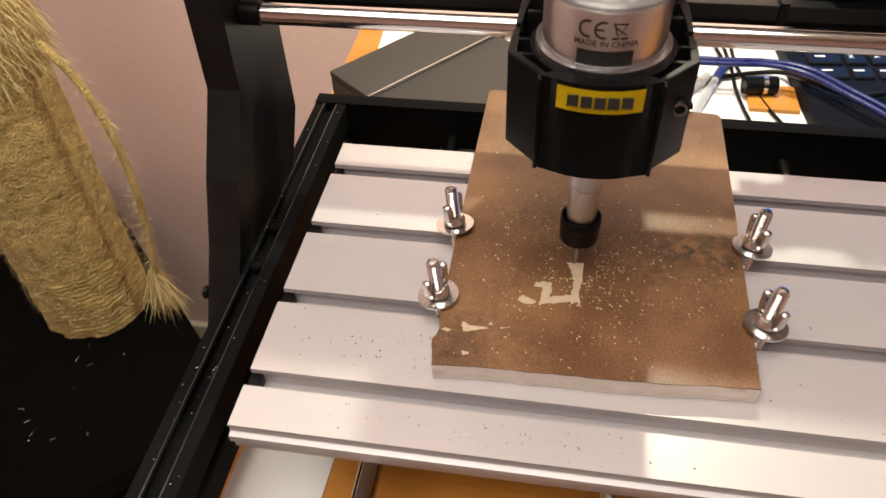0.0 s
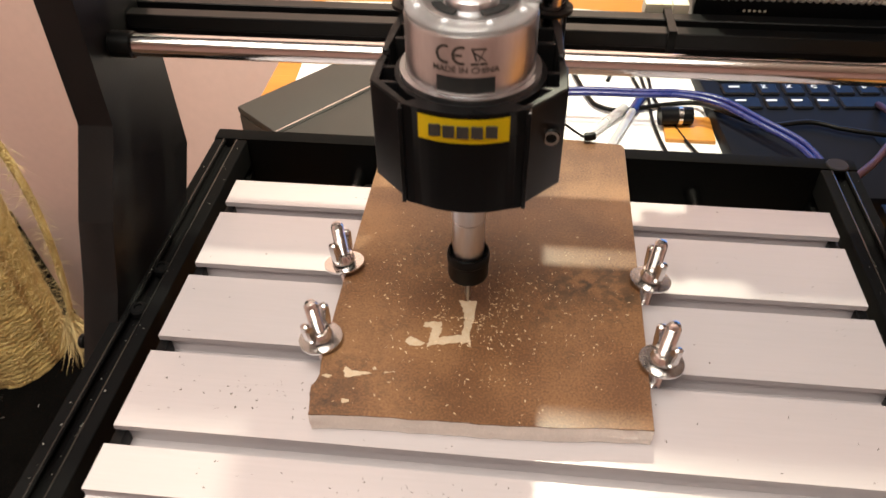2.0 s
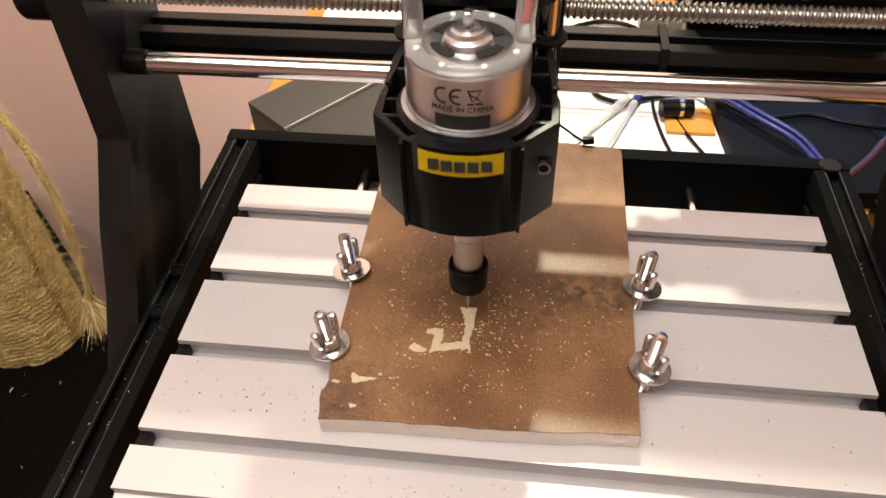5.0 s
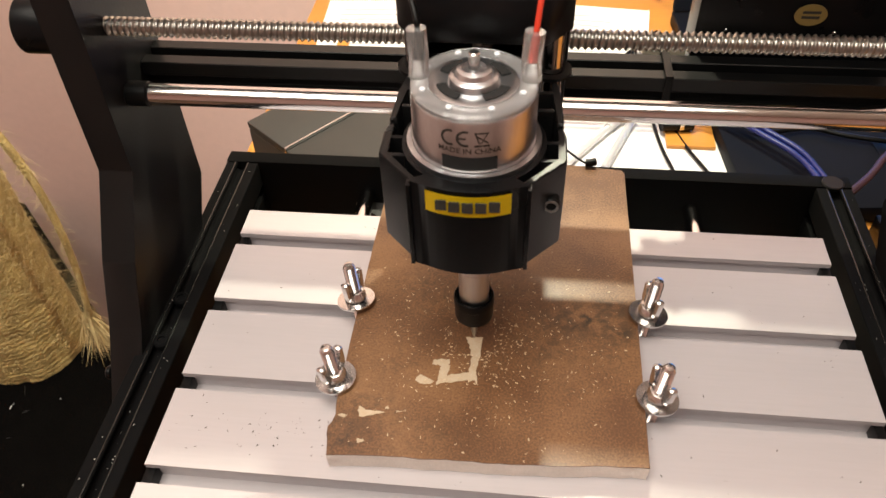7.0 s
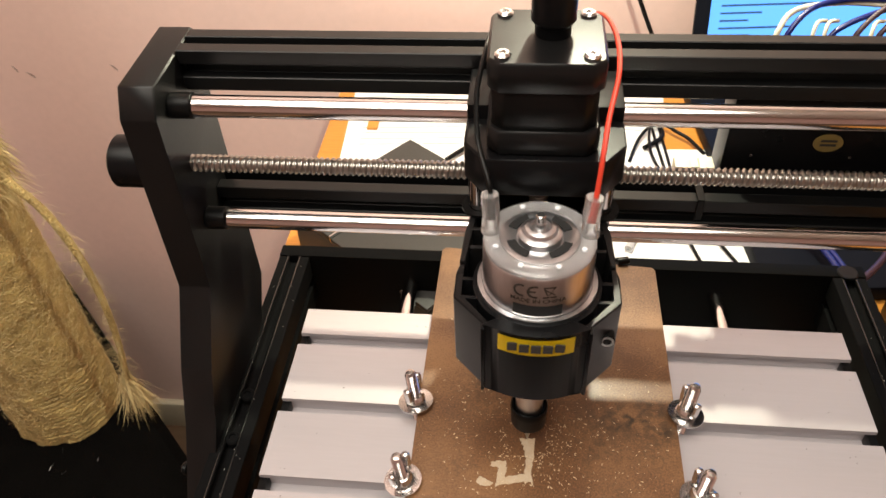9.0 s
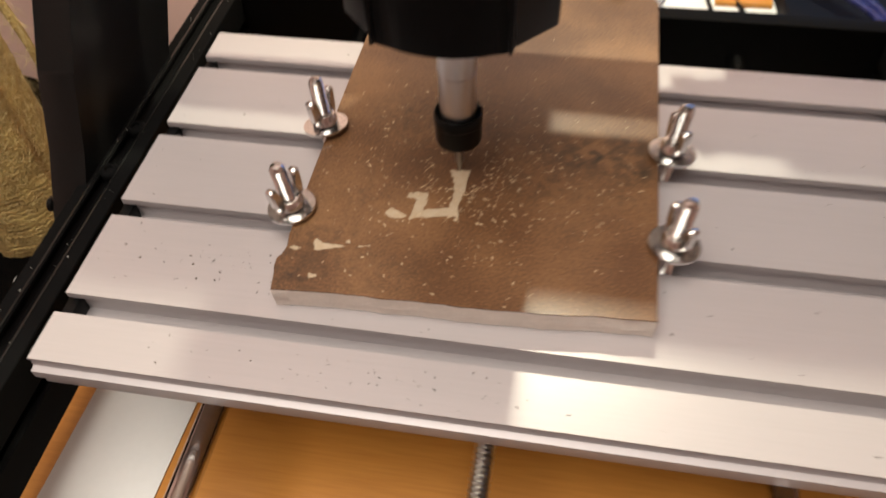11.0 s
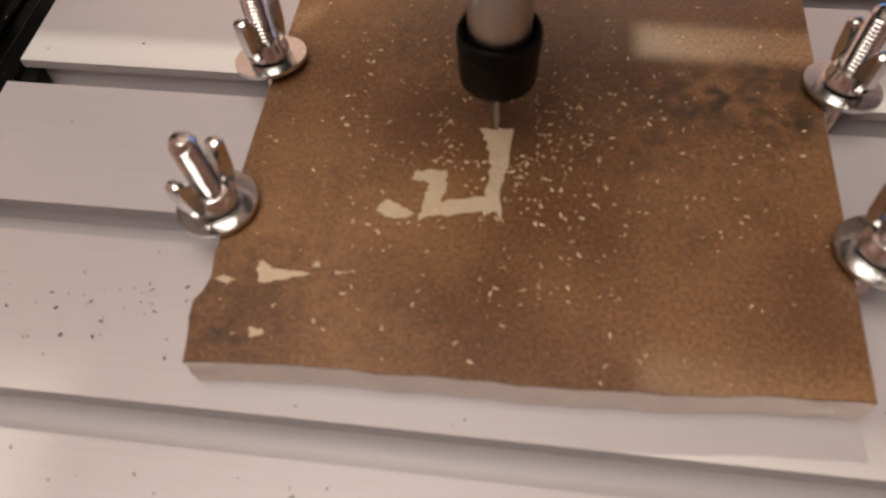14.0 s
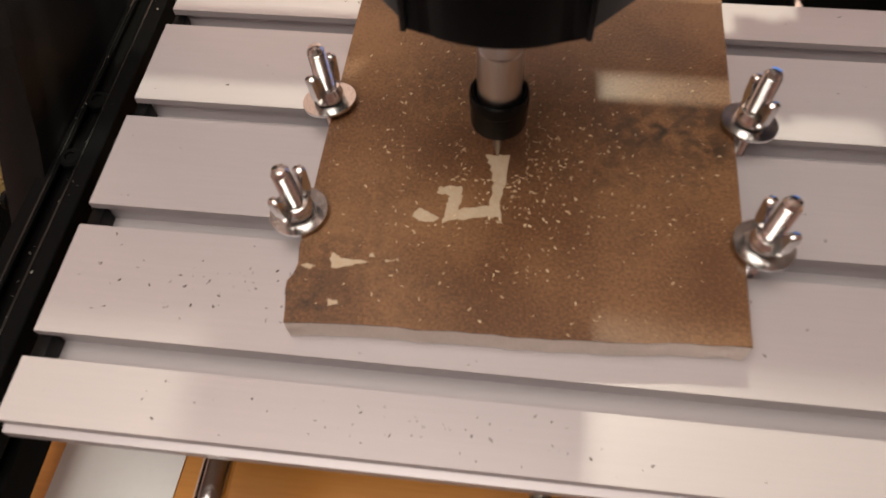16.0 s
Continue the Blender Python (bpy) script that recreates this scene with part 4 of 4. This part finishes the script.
cable("black cable lying in loops on the papers", [(-0.095, 0.345, 0.006), (-0.070, 0.372, 0.006), (-0.030, 0.395, 0.006), (0.020, 0.410, 0.006), (0.060, 0.430, 0.006), (0.090, 0.420, 0.006), (0.098, 0.390, 0.006), (0.080, 0.370, 0.006)], 0.0022, BLACK_RUBBER)
cable("thin black cable curled in a loop on the papers", [(0.066, 0.352, 0.004), (0.073, 0.374, 0.006), (0.079, 0.387, 0.008), (0.088, 0.399, 0.009), (0.100, 0.403, 0.009), (0.111, 0.393, 0.008), (0.121, 0.385, 0.006), (0.132, 0.366, 0.004)], 0.0016, BLACK_RUBBER)
cable("thin black cable curled in a loop on the papers", [(0.112, 0.440, 0.004), (0.095, 0.415, 0.007), (0.086, 0.392, 0.012), (0.085, 0.363, 0.007), (0.092, 0.335, 0.004)], 0.0013, BLACK_RUBBER)
cable("black cable hanging down the pink wall", [(-0.07, 0.565, 0.45), (-0.045, 0.560, 0.36), (0.000, 0.550, 0.25), (0.050, 0.545, 0.14), (0.100, 0.53, 0.03), (0.12, 0.50, 0.006)], 0.0022, BLACK_RUBBER)
cable("black cable hanging down the pink wall", [(0.05, 0.568, 0.45), (0.090, 0.560, 0.30), (0.110, 0.555, 0.20), (0.135, 0.55, 0.12), (0.16, 0.54, 0.03), (0.18, 0.53, 0.006)], 0.0022, BLACK_RUBBER)
cable("dark purple cable curving beside the frame", [(0.186, 0.162, 0.046), (0.198, 0.1717, 0.050), (0.2127, 0.1877, 0.050), (0.2236, 0.2027, 0.050), (0.234, 0.2176, 0.048), (0.252, 0.262, 0.036), (0.262, 0.310, 0.0175)], 0.0024, PURPLE)
wires = [(CREAM, 0.095), (BLUE, 0.10), (PURPLE, 0.13), (PURPLE, 0.14), (BLUE, 0.15), (BLUE, 0.12), (PURPLE, 0.16)]
for k, (mat, x) in enumerate(wires):
    cable("coloured control wire arching above the gantry beam", [(x - 0.012, 0.126, 0.2290), (x - 0.010, 0.130, 0.2440), (x + 0.004 * k, 0.138, 0.2510 + 0.0022 * (k % 4)), (x + 0.03 + 0.005 * k, 0.142, 0.2515 + 0.0016 * (k % 3)), (x + 0.06 + 0.006 * k, 0.140, 0.2440), (x + 0.065 + 0.006 * k, 0.136, 0.20)], 0.0013, mat)
    cable("short pale jumper wire plugged into the controller", [(x + 0.004, 0.124, 0.2290), (x + 0.004, 0.126, 0.2430), (x + 0.006, 0.130, 0.2480), (x + 0.012, 0.136, 0.2460)], 0.0009, CREAM)

# laptop
laptop = thing("laptop", (0.149, 0.190, 0.0), "dark laptop, open and running, with a light blue screen", "laptop")
LX, LY, LZ = 0.149, 0.190, 0.015
part("base", box(LX, LX + 0.362, LY, LY + 0.270, 0.002, LZ, 0.002), LAPTOP, laptop)
part("touchpad", box(LX + 0.105, LX + 0.210, LY + 0.012, LY + 0.075, LZ + 0.0001, LZ + 0.0006, 0.0002), KEYMAT, laptop)
keymesh = mesh_of("key", box(-0.0078, 0.0078, -0.0078, 0.0078, 0, 0.0022, 0.0012, None, 1), KEYMAT)
wide = mesh_of("key", box(-0.0125, 0.0125, -0.0078, 0.0078, 0, 0.0022, 0.0012, None, 1), KEYMAT)
space = mesh_of("key", box(-0.050, 0.050, -0.0078, 0.0078, 0, 0.0022, 0.0012, None, 1), KEYMAT)


ROWS4 = [("CTRL FN WIN ALT", LY + 0.114), ("SHIFT Z X C V B N M", LY + 0.134), ("CAPS A S D F G H J K", LY + 0.153), ("TAB Q W E R T Y U I O", LY + 0.172), ("` 1 2 3 4 5 6 7 8 9", LY + 0.191), ("Esc - - - - - - - - -", LY + 0.209)]
for r, (text, y) in enumerate(ROWS4):
    x = LX + 0.012
    for c, ch in enumerate(text.split()):
        is_wide = len(ch) > 3 or (r == 0 and c == 0)
        w = 0.0270 if is_wide else 0.0190
        k = new("key", wide if is_wide else keymesh)
        k.parent = laptop
        k.matrix_parent_inverse = Matrix.Translation(-laptop.location)
        k.location = (x + w / 2, y, LZ)
        if len(ch) == 1 and ch not in "-`":
            g = letters(ch, 0.0065)
        elif len(ch) > 1:
            g = box(-0.004, 0.004, -0.0010, 0.0010, 0, 0.0001)
        else:
            g = None
        if g:
            lg = new("legend", mesh_of("legend", g, KEYPRINT, False))
            lg.parent = k
            lg.location = (-0.0025, 0.0020, 0.00235)
        x += w + 0.0001
    if r == 0:
        k = new("key", space)
        k.parent = laptop
        k.matrix_parent_inverse = Matrix.Translation(-laptop.location)
        k.location = (x + 0.051, y, LZ)
lid = Matrix.Translation((LX, LY + 0.270, LZ)) @ Matrix.Rotation(radians(-14), 4, "X")
part("lid", placed(box(0.0, 0.362, -0.006, 0.0, 0.0, 0.235, 0.002), lid), LAPTOP, laptop)
scr = part("screen", placed(box(0.013, 0.349, -0.0068, -0.0062, 0.020, 0.222), lid), SCREEN, laptop, "lit light blue screen")
rnd = random.Random(8)
for k in range(26):
    z = 0.035 + 0.0068 * k
    w = rnd.uniform(0.02, 0.09)
    part("text_bar", placed(box(0.022, 0.022 + w, -0.0072, -0.0069, z, z + 0.0018), lid), SCREENTEXT, scr)

laptop.rotation_euler = (0, 0, radians(5.0))

# spanners and other things at the side of the machine
for (px, py, deg, size) in ((0.2560, 0.0700, -68, 0.86), (0.2130, 0.0215, -64, 0.72)):
    sp = thing("open_spanner", (px, py, 0), "satin chrome open-ended spanner lying on the desk", "spanner", "spanners on the desk")
    m = Matrix.Translation((px, py, 0)) @ Matrix.Rotation(radians(deg), 4, "Z") @ Matrix.Scale(size, 4)
    out = [(0.022, 0.0065), (0.0145, 0.0125), (0.004, 0.0155), (-0.008, 0.0150), (-0.0165, 0.0100), (-0.0130, 0.0060), (-0.0010, 0.0062), (0.0045, 0.0020), (0.0020, -0.0050), (-0.0090, -0.0072), (-0.0120, -0.0125), (-0.0010, -0.0155), (0.0110, -0.0130), (0.0200, -0.0068), (0.1300, -0.0050), (0.1300, 0.0050)]
    part("body", placed(prism(out, 0.0002, 0.0052, "z", 0.0007), m), SPANNER, sp)
    part("stamp", placed(box(0.008, 0.012, -0.0045, -0.0005, 0.0053, 0.0055), m), INK, sp)
tray = thing("black_tray", (0.33, 0.14, 0.0), "glossy black plastic tray with cables beside the machine", "tray")
part("base", box(0.224, 0.44, 0.098, 0.182, 0.0, 0.006, 0.002), BLACK_PLASTIC, tray)
for seg in ((0.224, 0.228, 0.098, 0.182), (0.436, 0.44, 0.098, 0.182), (0.228, 0.436, 0.098, 0.102), (0.228, 0.436, 0.178, 0.182)):
    part("rim", box(*seg, 0.006, 0.022, 0.001), BLACK_PLASTIC, tray)
cable("pale blue cable lying across the black tray", [(0.250, 0.124, 0.0085), (0.275, 0.114, 0.0085), (0.310, 0.112, 0.0085), (0.350, 0.116, 0.0085)], 0.0024, KEYPRINT)
cable("pale blue cable lying across the black tray", [(0.262, 0.158, 0.0085), (0.290, 0.164, 0.0085), (0.330, 0.168, 0.0085), (0.380, 0.166, 0.0085)], 0.0024, KEYPRINT)
tape = thing("tape_roll", (0.234, -0.061, 0), "roll of green tape with a pale core lying on the desk", "tape")
part("tape", ring(0.0205, 0.0268, 0.0005, 0.0185, (0.234, -0.061, 0), "z", 56), GREEN, tape)
part("core_ring", ring(0.0190, 0.0204, 0.0002, 0.0180, (0.234, -0.061, 0), "z", 56), CREAM, tape, "pale cardboard core ring")

# ---- cat tree beside the desk ----
tree = thing("scratching_post", (-0.57, 0.30, FLOOR_Z), "worn sisal scratching post on a black plush base", "scratching post")
PX, PY, PR, PZ = -0.565, 0.30, 0.060, -0.345
part("base", prism([(-0.720, 0.560), (-0.330, 0.175), (-0.630, -0.125), (-1.020, 0.265)], FLOOR_Z, PZ, "z", 0.012), PLUSH, tree, "black plush covered base block")
post = bmesh.new()
rows, seg, pitch, h = 460, 72, 0.0062, 0.80
grid = []
for i in range(rows + 1):
    z = PZ + h * i / rows
    row = []
    for k in range(seg):
        a = 2 * math.pi * k / seg
        f = (z / pitch + k / seg) % 1.0
        r = PR - 0.0010 + (0.0012 if z < PZ + 0.09 else 0.0003) * math.sin(math.pi * f) + 0.0030 * noise.noise(Vector((math.cos(a) * 5, math.sin(a) * 5, z * 28))) + 0.0018 * noise.noise(Vector((math.cos(a) * 16, math.sin(a) * 16, z * 110))) + 0.005 * min(1.0, max(0.0, (z + 0.035) / 0.05))
        row.append(post.verts.new((PX + r * math.cos(a), PY + r * math.sin(a), z)))
    grid.append(row)
for a, b in zip(grid, grid[1:]):
    for k in range(seg):
        post.faces.new((a[k], a[(k + 1) % seg], b[(k + 1) % seg], b[k]))
post.faces.new(grid[-1])
pole = part("post", post, SISAL, tree, "post wound with frayed sisal rope")
rnd = random.Random(21)


def hairs(count, where, length, width):
    bm = bmesh.new()
    for _ in range(count):
        p, d = where()
        n = Vector((rnd.gauss(0, 1), rnd.gauss(0, 1), rnd.gauss(0, 1))).normalized()
        side = d.cross(n).normalized() * width
        L = length * rnd.uniform(0.4, 1.5)
        mid = p + d * L * 0.5 + n * L * 0.12
        tip = p + d * L + n * L * rnd.uniform(0.1, 0.45) + Vector((0, 0, -0.25 * L))
        v = [bm.verts.new(q) for q in (p - side, p + side, mid + side * 0.8, mid - side * 0.8, tip)]
        bm.faces.new(v[:4])
        bm.faces.new((v[3], v[2], v[4]))
    return bm


def on_post():
    a, z = rnd.uniform(-2.6, 1.2), PZ + 0.02 + 0.74 * rnd.random() ** 0.8
    out = Vector((math.cos(a), math.sin(a), 0))
    tang = Vector((-math.sin(a), math.cos(a), 0)) * rnd.choice((-1, 1))
    return Vector((PX, PY, z)) + out * (PR - 0.001), (out * rnd.uniform(0.1, 0.7) + tang + Vector((0, 0, rnd.uniform(-0.5, 0.7)))).normalized()


tagged(part("fuzz", hairs(17000, on_post, 0.010, 0.00016), FIBRE, pole, "frayed loose sisal fibres", False), kind="stuff")
STR = [(-0.480, 0.288, 0.014), (-0.456, 0.285, -0.018), (-0.443, 0.284, -0.070), (-0.441, 0.284, -0.132), (-0.448, 0.285, -0.200), (-0.459, 0.286, -0.258), (-0.463, 0.287, -0.282)]
rope = part("loose_rope", tube(STR, 0.0042, None, 10, 10, 0.7), SISAL, tree, "unwound rope end hanging loose with a frayed tuft")
line = smooth_path(STR, 12)


def on_rope():
    i = rnd.randrange(len(line) - 1)
    return line[i], (line[i + 1] - line[i]).normalized() * 0.8 + Vector((rnd.gauss(0, 0.6), rnd.gauss(0, 0.6), rnd.gauss(0, 0.4)))


def on_tuft():
    p = line[-1] + Vector((rnd.gauss(0, 0.003), rnd.gauss(0, 0.003), rnd.uniform(-0.004, 0.02)))
    return p, Vector((rnd.choice((-0.42, -0.12, 0.1, 0.34)) + rnd.gauss(0.04, 0.06), rnd.gauss(0, 0.14), -1)).normalized()


tagged(part("fuzz", hairs(1500, on_rope, 0.010, 0.00015), FIBRE, rope, "", False), kind="stuff")
tagged(part("tuft", hairs(800, on_tuft, 0.031, 0.0006), FIBRE, rope, "frayed pale rope tuft", False), kind="stuff")


def on_collar():
    a = rnd.uniform(-1.6, 1.6)
    out = Vector((math.cos(a), math.sin(a), 0))
    return Vector((PX, PY, rnd.uniform(-0.02, 0.05))) + out * (PR + 0.004), (out * 0.45 + Vector((rnd.gauss(0, 0.2), rnd.gauss(0, 0.2), -0.8))).normalized()


tagged(part("collar_fringe", hairs(900, on_collar, 0.017, 0.0004), FIBRE, pole, "fringe of split rope fibres", False), kind="stuff")


def on_web():
    p = line[rnd.randrange(int(len(line) * 0.25), int(len(line) * 0.9))]
    return p, Vector((-1, rnd.gauss(0, 0.25), rnd.gauss(0.1, 0.45))).normalized()


tagged(part("web", hairs(260, on_web, 0.020, 0.00012), FIBRE, rope, "thin web of loose fibres beside the rope", False), kind="stuff")


def on_base():
    p = Vector((rnd.uniform(-0.66, -0.48), rnd.uniform(0.02, 0.24), PZ + 0.001))
    return p, Vector((rnd.gauss(0, 1), rnd.gauss(0, 1), 0.05)).normalized()


tagged(solo("lint", hairs(20, on_base, 0.008, 0.0003), PAPER, "white lint and threads on the black plush", "lint"), kind="stuff")
